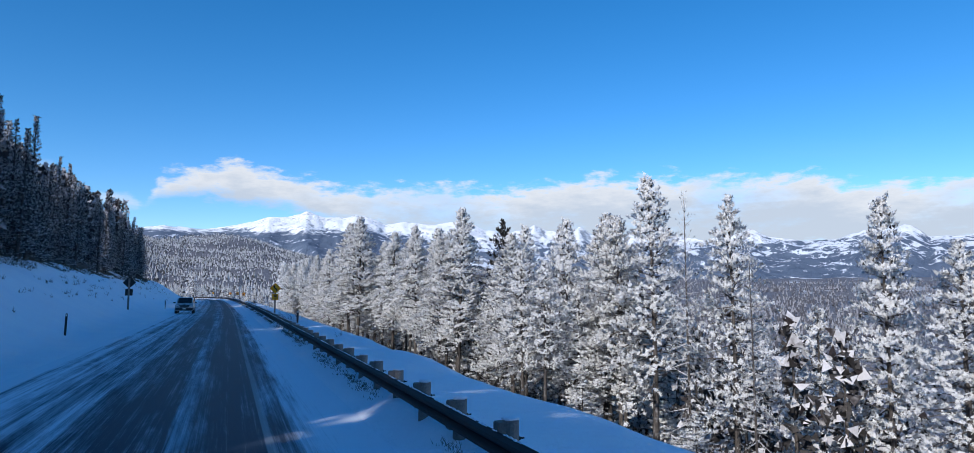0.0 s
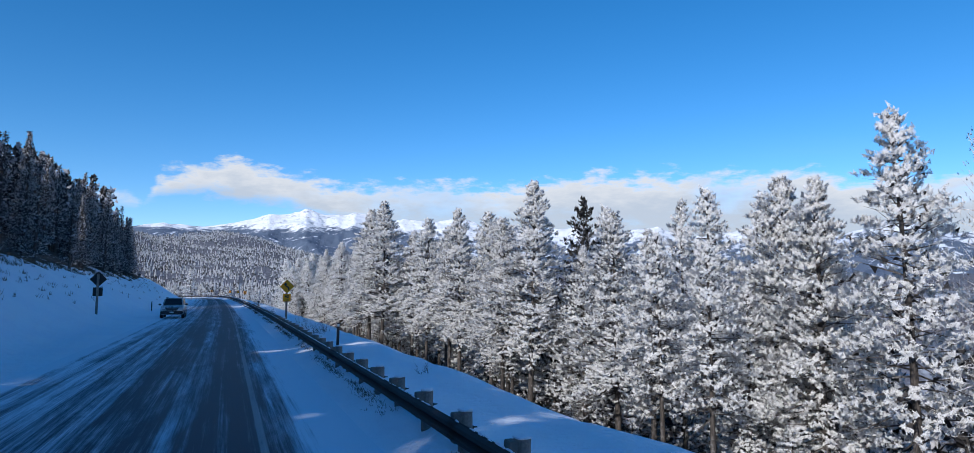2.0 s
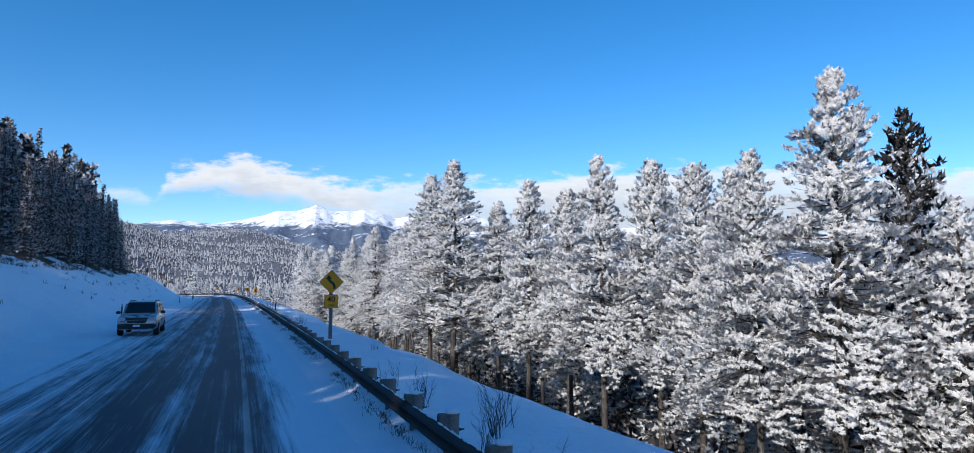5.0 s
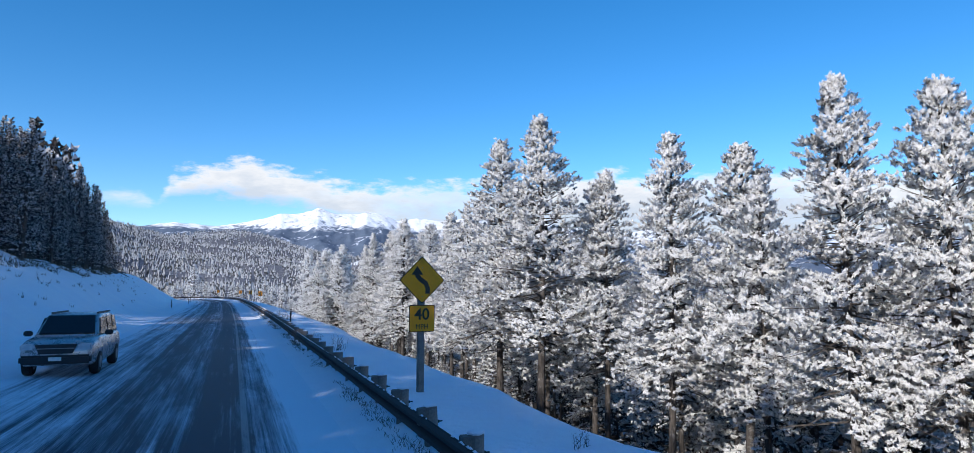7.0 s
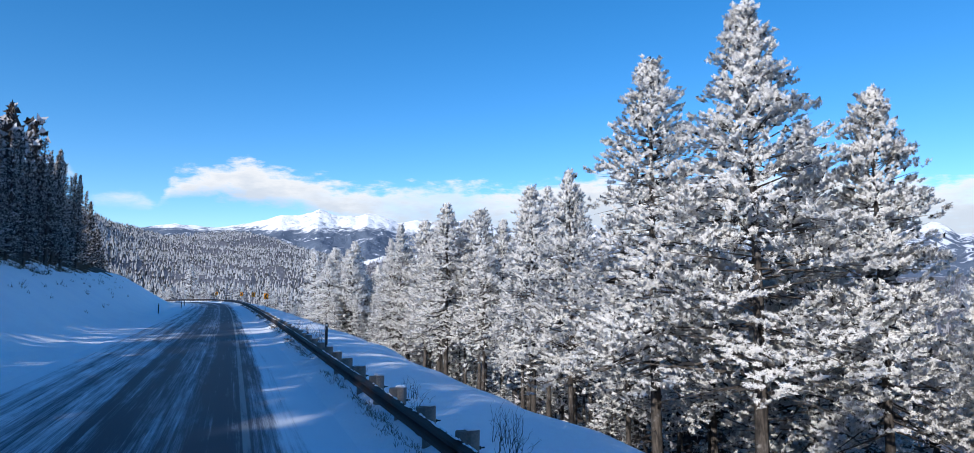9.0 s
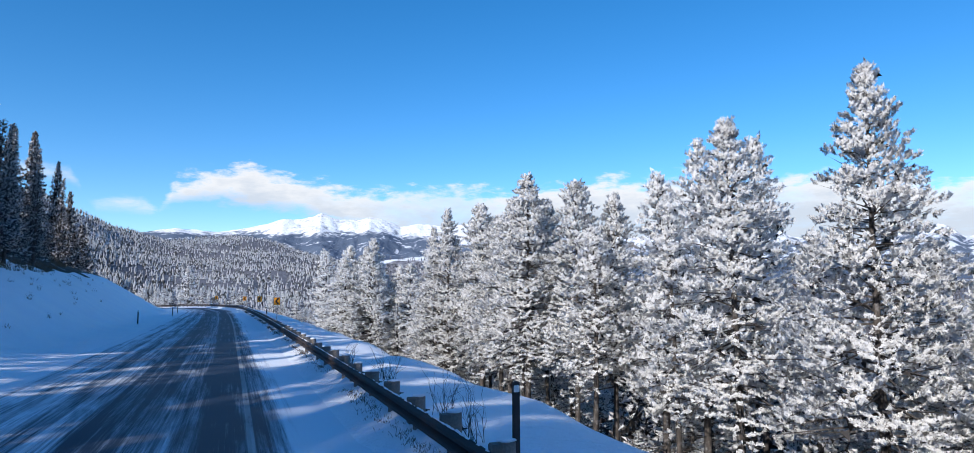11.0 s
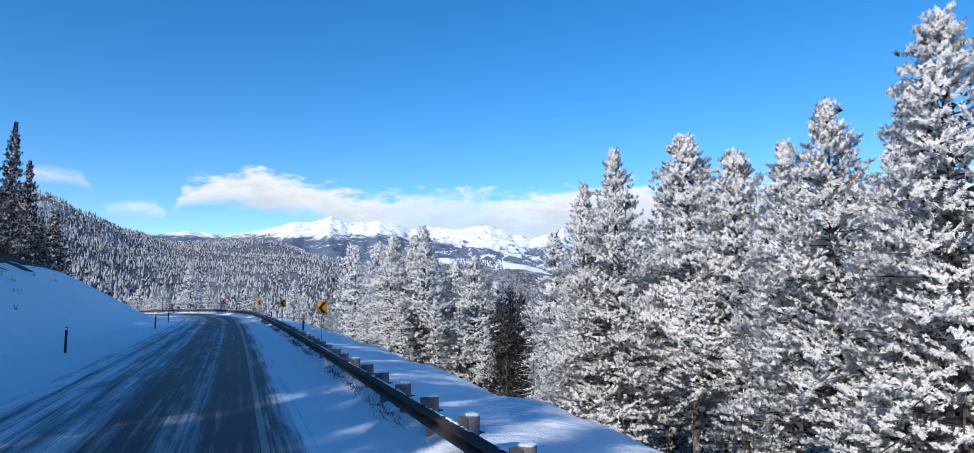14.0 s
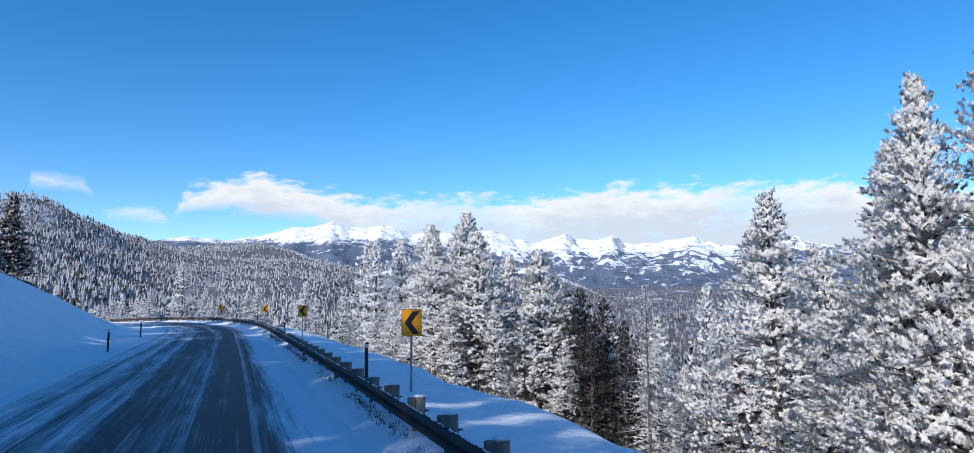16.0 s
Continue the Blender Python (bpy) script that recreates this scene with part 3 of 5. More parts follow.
# ---- trees ----
def conifer(seed, h=16.0, start=0.16, wide=2.3, branches=110, sprays=9, leaves=11, droop=0.25, gap=0.0, tip=0.9, leaf=0.26, dark=0.3, power=0.85, dead=14, lobes=0.0, sides=8, core=4, thick=1.0):
    """Trunk, boughs and crown of a frosted conifer that stands at the origin. Returns three sets of vertices, faces and slots."""
    rng = np.random.default_rng(seed)
    # trunk, gently bent
    bend = rng.normal(0, 0.10, 2)
    tz = np.linspace(-0.8, h * 0.985, 12)
    tv, tf = [], []
    def axis(z):
        k = np.clip(z / h, 0, 1)
        return np.stack([bend[0] * np.sin(k * 3.0), bend[1] * np.sin(k * 2.3 + 0.3) - bend[1] * 0.29], axis=-1) * h * 0.05
    for i, z in enumerate(tz):
        r = 0.022 + 0.17 * (h / 16) * (1 - max(z, 0) / h) ** 0.9 * (1.25 if z < 0.3 else 1.0)
        c = axis(np.array(z))
        for k in range(sides):
            a = 2 * math.pi * k / sides
            tv.append((c[0] + r * math.cos(a), c[1] + r * math.sin(a), z))
    for i in range(len(tz) - 1):
        for k in range(sides):
            tf.append((i * sides + k, i * sides + (k + 1) % sides, (i + 1) * sides + (k + 1) % sides, (i + 1) * sides + k))
    bv, bf = [], []

    def stick(p, q, r):
        d = q - p
        d = d / (np.linalg.norm(d) + 1e-9)
        a = np.cross(d, (0.1, 0.2, 1.0)); a /= np.linalg.norm(a) + 1e-9
        b = np.cross(d, a)
        n0 = len(bv)
        for k in range(3):
            w = math.cos(2.094 * k) * a + math.sin(2.094 * k) * b
            bv.append(p + r * w)
        bv.append(q)
        for k in range(3):
            bf.append((n0 + k, n0 + (k + 1) % 3, n0 + 3))

    P, Dr, Sz, Kd = [], [], [], []
    zs = start * h + (h * 0.985 - start * h) * ((np.arange(branches) + rng.random(branches)) / branches) ** power
    turn = rng.random() * 6.28
    lump = rng.uniform(0.75, 1.25, 9)
    for i, z in enumerate(zs):
        k = (z - start * h) / (h - start * h)
        if gap and rng.random() < gap:
            continue
        turn += 2.4 + rng.normal(0, 0.5)
        shape = min(1.0, (k / 0.10) ** 0.5 + 0.45) * (1 - k) ** tip + 0.10 * (1 - k)
        lob = 1.0 + lobes * (np.interp((k * 8 + 0.6 * math.sin(turn)) % 8, range(9), lump) - 1.0) * 2
        L = wide * shape * rng.uniform(0.76, 1.12) * lob * (h / 16) + 0.16
        rise = math.radians(np.interp(k, [0, 0.4, 0.8, 1.0], [-12, 4, 30, 64]) + rng.normal(0, 12))
        out = np.array([math.cos(turn), math.sin(turn), 0.0])
        flank = np.array([-out[1], out[0], 0.0])
        c = axis(np.array(z))
        root = np.array([c[0], c[1], z])
        way_ = out * math.cos(rise) + np.array([0, 0, math.sin(rise)])
        stick(root, root + way_ * L - np.array([0, 0, droop * L * 0.4]), 0.012 + 0.012 * L)
        # side twigs in a flat fan, alternating, and the frosted tufts along them
        n = max(3, int(sprays * (0.3 + 0.7 * L / wide)))
        f = np.clip(np.linspace(0.16, 1.0, n) + rng.normal(0, 0.05, n), 0.1, 1.0)
        side = np.where(np.arange(n) % 2, 1.0, -1.0)
        ang = np.radians(rng.normal(48, 13, n)) * np.where(f > 0.93, 0.25, 1.0)
        twig = 0.44 * L * (1.12 - f) + 0.20 * rng.uniform(0.7, 1.4, n)
        base = root + way_ * (f * L)[:, None] + np.stack([np.zeros(n), np.zeros(n), 0.10 * L * np.sin(f * 2.6) - droop * 0.5 * L * f ** 2], 1)
        td = way_ * np.cos(ang)[:, None] + flank * (side * np.sin(ang))[:, None] + np.array([0, 0, 0.30 + 0.2 * k]) + rng.normal(0, 0.20, (n, 3))
        td /= np.linalg.norm(td, axis=1)[:, None]
        per = np.maximum(2, np.round(leaves * (0.35 + twig / (0.5 * wide)))).astype(int)
        at = np.repeat(np.arange(n), per)
        g = 0.12 + 0.88 * rng.random(len(at)) ** 0.8
        d = td[at] * 0.62 + rng.normal(0, 0.52, (len(at), 3)) + np.array([0, 0, 0.38])
        d /= np.linalg.norm(d, axis=1)[:, None]
        P.append(base[at] + td[at] * (twig[at] * g)[:, None] + rng.normal(0, 1, (len(at), 3)) * np.array([0.16, 0.16, 0.10]) * leaf)
        Dr.append(d)
        Sz.append(leaf * rng.uniform(0.6, 1.35, len(at)))
        # downward and inner tufts go dark more often: crown shade set by colour
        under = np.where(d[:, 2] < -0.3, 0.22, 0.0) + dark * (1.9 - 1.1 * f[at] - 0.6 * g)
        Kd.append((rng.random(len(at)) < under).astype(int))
        # larger dark faces near the trunk paint the crown's inner shade
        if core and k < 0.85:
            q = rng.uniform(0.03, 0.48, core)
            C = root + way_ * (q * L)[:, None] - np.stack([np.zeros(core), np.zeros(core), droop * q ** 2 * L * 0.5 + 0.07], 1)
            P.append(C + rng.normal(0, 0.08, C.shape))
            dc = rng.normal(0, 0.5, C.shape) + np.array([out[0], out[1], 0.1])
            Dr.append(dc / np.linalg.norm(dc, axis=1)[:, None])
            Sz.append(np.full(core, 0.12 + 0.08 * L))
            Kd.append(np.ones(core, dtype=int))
    P, Dr, Sz, Kd = np.concatenate(P), np.concatenate(Dr), np.concatenate(Sz), np.concatenate(Kd)
    skin = P - np.concatenate([axis(P[:, 2]), P[:, 2:]], axis=1)
    skin = skin / (np.linalg.norm(skin, axis=1)[:, None] + 1e-6) * 0.8 + np.array([0, 0, 0.6])
    sd = np.cross(Dr, skin + rng.normal(0, 0.5, P.shape))
    sd /= np.linalg.norm(sd, axis=1)[:, None] + 1e-9
    wv = Sz * rng.uniform(0.36, 0.62, len(Sz)) * thick
    V = np.stack([P - sd * wv[:, None] * 0.62 - Dr * Sz[:, None] * 0.3, P + sd * wv[:, None] * 0.62, P + Dr * Sz[:, None] * 0.85], axis=1)
    face = np.cross(V[:, 1] - V[:, 0], V[:, 2] - V[:, 0])
    V[(face * skin).sum(-1) < 0] = V[(face * skin).sum(-1) < 0][:, ::-1]
    F = np.arange(len(P) * 3).reshape(-1, 3)
    V = V.reshape(-1, 3)
    # each tuft is a round brush of needles, so its faces share the brush's outward normal
    puff_ = skin + rng.normal(0, 0.34, P.shape)
    puff_ /= np.linalg.norm(puff_, axis=1)[:, None]
    for i in range(dead):
        z = rng.uniform(0.06, max(start + 0.12, 0.2)) * h
        a = rng.random() * 6.28
        L = rng.uniform(0.5, 1.6) * h / 16
        c = axis(np.array(z))
        p = np.array([c[0], c[1], z])
        q = p + np.array([math.cos(a) * L, math.sin(a) * L, rng.uniform(-0.35, 0.2) * L])
        stick(p, q, 0.018)
        stick(p * 0.5 + q * 0.5, p * 0.3 + q * 0.7 + rng.normal(0, 0.22, 3), 0.010)
    return (tv, tf), (bv, bf), (V, F, Kd, puff_)


PATTERNS = []


def tree_kind(name, label, category, mats, group, **shape):
    """A pattern tree, copied wherever one of its kind stands and taken away at the end."""
    trunk, boughs, crown = conifer(**shape)
    ob = thing(name, label, category, None, group)
    PATTERNS.append(ob)
    part("trunk", mesh_of(name + "_trunk", *trunk, BARK, None, True), ob)
    tagged(part("branchwork", mesh_of(name + "_branchwork", *boughs, TWIG if name == "dead_tree" else BARK), ob), kind="stuff")
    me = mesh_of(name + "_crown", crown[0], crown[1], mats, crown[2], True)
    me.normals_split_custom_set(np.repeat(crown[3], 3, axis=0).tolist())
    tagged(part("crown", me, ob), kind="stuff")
    return ob


def stand(ob, x, y, top=None, tall=None, turn=0.0, wide=1.0, lean=0.0, h=16.0):
    z = float(ground_z(np.array([x]), np.array([y]))[0])
    k = ((top - 0.1 - z) if top is not None else tall) / h
    return copy_thing(ob, pose(x, y, z, lean, 0, turn) @ Matrix.Diagonal((k ** 0.6 * wide, k ** 0.6 * wide, k, 1)))


RIGHT = "frosted pines below the road"
PINE_LABEL = "tall pine thick with white hoar frost on the slope"
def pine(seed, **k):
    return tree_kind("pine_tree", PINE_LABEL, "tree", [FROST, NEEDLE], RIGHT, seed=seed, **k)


NEAR = dict(sprays=15, leaves=34, thick=1.4, leaf=0.14, dark=0.03, dead=26, core=1)
near_kinds = [
    pine(11, branches=165, wide=3.2, start=0.27, lobes=0.30, tip=0.80, **NEAR),
    pine(12, branches=165, wide=3.5, start=0.24, lobes=0.45, tip=0.74, **NEAR),
    pine(13, branches=160, wide=3.0, start=0.33, lobes=0.40, tip=0.66, **NEAR),
    pine(14, branches=160, wide=3.3, start=0.32, lobes=0.60, tip=0.62, gap=0.08, **NEAR),
    pine(15, branches=170, wide=3.5, start=0.23, lobes=0.25, tip=0.86, **NEAR),
]
broad = pine(16, branches=210, wide=4.4, start=0.08, lobes=0.3, tip=0.85, **NEAR)
shaded = tree_kind("pine_tree", "dark pine with little frost, shade put into its needle colour", "tree", [SHADE_NEEDLE, NEEDLE], RIGHT, seed=22, branches=130, wide=4.2, start=0.06, sprays=10, leaves=11, leaf=0.24, dark=0.6, tip=0.8, core=5)
snag = tree_kind("dead_tree", "bare dead conifer with frosted twigs on the slope", "dead tree", [FROST, NEEDLE], RIGHT, seed=31, branches=95, wide=3.2, start=0.10, sprays=6, leaves=4, leaf=0.15, dead=90, core=0, tip=0.6, dark=0.05)
young = tree_kind("young_pine", "small young pine white with frost below the bank", "tree", [FROST, NEEDLE], RIGHT, seed=41, h=16.0, branches=70, wide=4.6, start=0.03, sprays=9, leaves=14, leaf=0.40, tip=0.9, dark=0.03, core=1)
MID = dict(thick=1.3, sprays=9, leaves=9, leaf=0.28, dark=0.04, dead=6, sides=6, core=1)
mid_kinds = [
    pine(51, branches=100, wide=3.3, start=0.14, lobes=0.4, tip=0.78, **MID),
    pine(52, branches=100, wide=3.0, start=0.16, lobes=0.5, tip=0.7, **MID),
    pine(53, branches=100, wide=3.6, start=0.12, lobes=0.4, tip=0.85, **MID),
]
FILL = dict(NEAR, sprays=12, leaves=11, leaf=0.21)
fill_kinds = [
    pine(54, branches=125, wide=3.2, start=0.26, lobes=0.4, tip=0.78, **FILL),
    pine(55, branches=120, wide=2.9, start=0.30, lobes=0.5, tip=0.70, **FILL),
]
bend_kinds = [
    pine(56, branches=90, wide=3.6, start=0.07, lobes=0.45, tip=0.75, **MID),
    pine(57, branches=90, wide=3.3, start=0.10, lobes=0.35, tip=0.82, **MID),
]
BUSHY = dict(NEAR, sprays=14, leaves=19, leaf=0.21)
bushy_kinds = [
    pine(58, branches=170, wide=4.7, start=0.16, lobes=0.35, tip=0.80, **BUSHY),
    pine(59, branches=165, wide=4.3, start=0.19, lobes=0.45, tip=0.72, **BUSHY),
]
LEFT = "dark pines above the bank"
DARK_LABEL = "tall lightly frosted lodgepole pine coloured dark for shade above the bank"
def lodgepole(seed, **k):
    return tree_kind("lodgepole_pine", DARK_LABEL, "tree", [FROST_THIN_SHADED, NEEDLE], LEFT, seed=seed, sides=6, **k)


SHADY = dict(sprays=8, leaves=9, leaf=0.20, dark=0.24, dead=22, thick=1.1, core=5)
left_kinds = [
    lodgepole(61, branches=105, wide=1.9, start=0.05, tip=1.3, gap=0.06, **SHADY),
    lodgepole(62, branches=95, wide=2.0, start=0.14, lobes=0.3, tip=1.2, gap=0.08, **SHADY),
    lodgepole(63, branches=110, wide=2.2, start=0.04, tip=1.4, **SHADY),
]
dark_fir = tree_kind("lodgepole_pine", "broad dark pine with dense low boughs above the bank", "tree", [FROST_THIN_SHADED, NEEDLE], LEFT, seed=64, branches=150, wide=3.0, start=0.02, tip=0.95, sprays=10, leaves=14, leaf=0.24, dark=0.5, dead=8, thick=1.3, core=4)
rng = np.random.default_rng(5)
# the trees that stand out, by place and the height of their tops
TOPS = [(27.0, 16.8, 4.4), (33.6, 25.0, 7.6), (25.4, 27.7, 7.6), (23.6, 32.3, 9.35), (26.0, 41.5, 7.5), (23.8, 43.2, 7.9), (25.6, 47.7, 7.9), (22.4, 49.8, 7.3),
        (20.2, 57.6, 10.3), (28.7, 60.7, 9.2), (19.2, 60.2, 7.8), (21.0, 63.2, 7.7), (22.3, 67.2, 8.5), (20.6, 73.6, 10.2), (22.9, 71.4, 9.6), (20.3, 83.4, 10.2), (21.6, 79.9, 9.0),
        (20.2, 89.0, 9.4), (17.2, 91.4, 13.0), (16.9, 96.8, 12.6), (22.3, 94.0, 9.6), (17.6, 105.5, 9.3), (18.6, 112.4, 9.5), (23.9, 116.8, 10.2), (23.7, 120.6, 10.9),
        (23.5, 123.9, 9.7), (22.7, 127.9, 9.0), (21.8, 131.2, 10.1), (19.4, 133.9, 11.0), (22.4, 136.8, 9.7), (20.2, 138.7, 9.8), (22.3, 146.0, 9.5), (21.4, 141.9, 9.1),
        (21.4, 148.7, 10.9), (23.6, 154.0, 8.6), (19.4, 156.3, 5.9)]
taken = []
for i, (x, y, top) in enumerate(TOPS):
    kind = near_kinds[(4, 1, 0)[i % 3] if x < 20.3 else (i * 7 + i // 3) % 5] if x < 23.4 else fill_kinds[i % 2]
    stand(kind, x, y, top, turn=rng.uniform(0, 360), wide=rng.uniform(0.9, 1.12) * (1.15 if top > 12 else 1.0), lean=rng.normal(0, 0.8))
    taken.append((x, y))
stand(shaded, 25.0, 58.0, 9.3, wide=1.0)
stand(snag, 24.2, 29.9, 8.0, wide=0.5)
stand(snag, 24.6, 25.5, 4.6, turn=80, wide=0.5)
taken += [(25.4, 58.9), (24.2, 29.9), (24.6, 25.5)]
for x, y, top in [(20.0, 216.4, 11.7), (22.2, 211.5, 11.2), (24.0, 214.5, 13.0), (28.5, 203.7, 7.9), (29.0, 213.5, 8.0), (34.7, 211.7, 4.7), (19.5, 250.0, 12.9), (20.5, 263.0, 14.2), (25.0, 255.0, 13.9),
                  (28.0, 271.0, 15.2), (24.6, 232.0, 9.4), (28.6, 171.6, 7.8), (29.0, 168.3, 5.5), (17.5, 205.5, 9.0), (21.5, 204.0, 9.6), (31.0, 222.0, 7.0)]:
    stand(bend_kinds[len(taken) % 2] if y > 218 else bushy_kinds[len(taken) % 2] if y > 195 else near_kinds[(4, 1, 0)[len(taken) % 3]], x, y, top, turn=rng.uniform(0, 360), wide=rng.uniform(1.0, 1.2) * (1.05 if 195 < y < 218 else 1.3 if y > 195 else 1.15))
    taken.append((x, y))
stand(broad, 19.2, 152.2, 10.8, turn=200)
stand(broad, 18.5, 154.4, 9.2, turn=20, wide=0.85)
# a shadowed group at the bend, its darkness carried by the needle colour
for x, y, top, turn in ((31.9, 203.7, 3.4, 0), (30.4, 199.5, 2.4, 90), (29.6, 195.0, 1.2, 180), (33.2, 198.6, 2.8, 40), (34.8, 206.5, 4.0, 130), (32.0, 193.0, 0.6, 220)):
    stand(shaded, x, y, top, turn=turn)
    taken.append((x, y))
stand(near_kinds[4], 21.6, 157.6, 8.2, turn=120, wide=1.3)
taken += [(19.2, 152.2), (21.6, 157.6), (18.5, 154.0)]
stand(snag, 28.0, 183.3, 3.7, turn=40, wide=0.9)
stand(young, 29.4, 196.5, tall=3.6)
stand(young, 27.0, 36.0, tall=5.0, turn=50)
taken += [(28.0, 183.3), (29.4, 196.5), (27.0, 36.0)]


def free(x, y, gap):
    return all((x - a) ** 2 + (y - b) ** 2 > gap * gap for a, b in taken)


def scatter(kinds, count, region, gap, tall, skip=None, rng=rng):
    made, tries = 0, 0
    while made < count and tries < count * 40:
        tries += 1
        x, y = region()
        if not free(x, y, gap) or (skip and skip(x, y)):
            continue
        taken.append((x, y))
        stand(kinds[int(rng.integers(len(kinds)))], x, y, tall=rng.uniform(*tall), turn=rng.uniform(0, 360), wide=rng.uniform(0.88, 1.15), lean=rng.normal(0, 1.0))
        made += 1


# fill between and behind them, lower on the slope
scatter(fill_kinds, 30, lambda: (rng.uniform(19, 27), rng.uniform(36, 164)), 2.3, (9.5, 14.0))
scatter(mid_kinds, 26, lambda: (rng.uniform(28, 46), rng.uniform(12, 165)), 3.6, (11.0, 15.5))
scatter(mid_kinds, 9, lambda: (rng.uniform(30, 56), rng.uniform(18, 70)), 3.2, (11.0, 16.0))
scatter([young], 8, lambda: (rng.uniform(17, 25), rng.uniform(20, 165)), 1.6, (2.0, 4.5))
scatter(bend_kinds, 36, lambda: (rng.uniform(31, 62), rng.uniform(178, 262)), 3.6, (13.0, 18.5))
scatter(bend_kinds, 12, lambda: (rng.uniform(18, 27), rng.uniform(200, 236)), 2.6, (9.0, 13.0))
# round the outside of the bend
def outside():
    s, u = rng.uniform(205, 300), rng.uniform(9, 34)
    p, _ = on_line(s, u)
    return float(p[0]), float(p[1])
for i in range(11):
    p, _ = on_line(264.0 + 3.4 * i, 3.6 + 2.2 * ((i * 5) % 3))
    stand(young, float(p[0]), float(p[1]), tall=(4.6, 3.2, 5.4, 3.9, 2.8)[i % 5], turn=47.0 * i, wide=1.3)
    taken.append((float(p[0]), float(p[1])))
scatter(bend_kinds, 34, outside, 3.6, (8.0, 13.0), lambda x, y: x > 12 and y < 240)
# the wood on the left, thick along its front edge
wood = lambda a, b, c, d: (lambda: (rng.uniform(a, b), rng.uniform(c, d)))
def sunny(x, y):
    """True where the wood is thin: the sun shines through it onto the road's shoulder."""
    hit = y + (1.0 - x) * 0.7536
    return 114.0 < hit < 130.0 and math.sin(x * 12.9 + y * 78.2) > -0.42


front = lambda x, y: sunny(x, y) or x > np.interp(y, [140, 165, 185, 205], [-15.4, -17.5, -21.0, -25.0])
scatter(left_kinds, 42, wood(-20, -15.4, 58, 190), 1.7, (7.0, 12.8), front)
scatter(left_kinds, 8, wood(-21, -16.2, 126, 152), 1.2, (10.0, 13.0), front)
scatter(left_kinds, 44, wood(-30, -20, 62, 205), 2.0, (11.5, 14.6), front)
for i, (x, y, top, w) in enumerate([(-28.9, 238.0, 16.3, 1.7), (-31.5, 236.0, 13.5, 1.6), (-25.8, 212.8, 19.3, 1.0), (-28.2, 214.9, 24.4, 0.9), (-31.0, 212.0, 28.5, 1.1), (-26.6, 222.0, 13.5, 1.3), (-28.6, 219.0, 15.0, 1.2), (-30.5, 224.0, 17.0, 1.1)]):
    stand(dark_fir, x, y, top, wide=w * 0.85, turn=70.0 * i)
    taken.append((x, y))


# more of the wood below the road: behind the front row, down the slope and inside the bend
more = np.random.default_rng(6)
for x, y, top, turn in ((24.0, 36.4, 7.4, 30), (25.0, 39.2, 7.8, 140)):
    stand(near_kinds[turn % 3], x, y, top, turn=turn, wide=0.95)
    taken.append((x, y))
scatter(mid_kinds, 20, lambda: (more.uniform(27, 62), more.uniform(14, 75)), 2.8, (12.0, 17.0), rng=more)
scatter(mid_kinds, 24, lambda: (more.uniform(21, 36), more.uniform(48, 172)), 2.3, (10.0, 15.0), rng=more)
scatter(fill_kinds, 9, lambda: (more.uniform(25, 42), more.uniform(166, 200)), 2.6, (9.0, 12.5), lambda x, y: 27 < x < 36 and y > 188, more)
scatter(bend_kinds, 16, lambda: (more.uniform(24, 52), more.uniform(180, 232)), 2.6, (11.0, 16.0), lambda x, y: 26 < x < 37 and y < 209, more)


def joined_wood(name, label, areas):
    """Many trees of one wood in one mesh, for what shows only as a mass or casts shade."""
    shapes = [conifer(71 + k, branches=34, wide=2.6, start=0.05, thick=1.6, sprays=4, leaves=3, leaf=0.8, dark=0.5, dead=0, tip=0.85, core=3, sides=5) for k in range(3)]
    V, F, K, n0 = [], [], [], 0
    for (a, b, c, d), count, gap, tall in areas:
        made = tries = 0
        while made < count and tries < count * 40:
            tries += 1
            x, y = rng.uniform(a, b), rng.uniform(c, d)
            if not free(x, y, gap) or sunny(x, y):
                continue
            taken.append((x, y))
            made += 1
            (tv, tf), _, (cv, cf, ck, _) = shapes[made % 3]
            k = rng.uniform(*tall) / 16.0
            t = rng.uniform(0, 6.28)
            for vv, ff, kk in ((np.array(tv), [tuple(q) for q in tf], 2), (cv, [tuple(q) for q in cf.tolist()], ck)):
                w = np.stack([(vv[:, 0] * math.cos(t) - vv[:, 1] * math.sin(t)) * k ** 0.6 + x, (vv[:, 0] * math.sin(t) + vv[:, 1] * math.cos(t)) * k ** 0.6 + y, vv[:, 2] * k + float(ground_z(np.array([x]), np.array([y]))[0])], axis=1)
                V.append(w)
                F += [tuple(q + n0 for q in f) for f in ff]
                K.append(np.full(len(ff), kk) if isinstance(kk, int) else kk)
                n0 += len(vv)
    ob = new(name, mesh_of(name, np.concatenate(V), F, [FROST_THIN_SHADED, NEEDLE, BARK], np.concatenate(K)))
    return tagged(ob, label, "woods", kind="stuff")


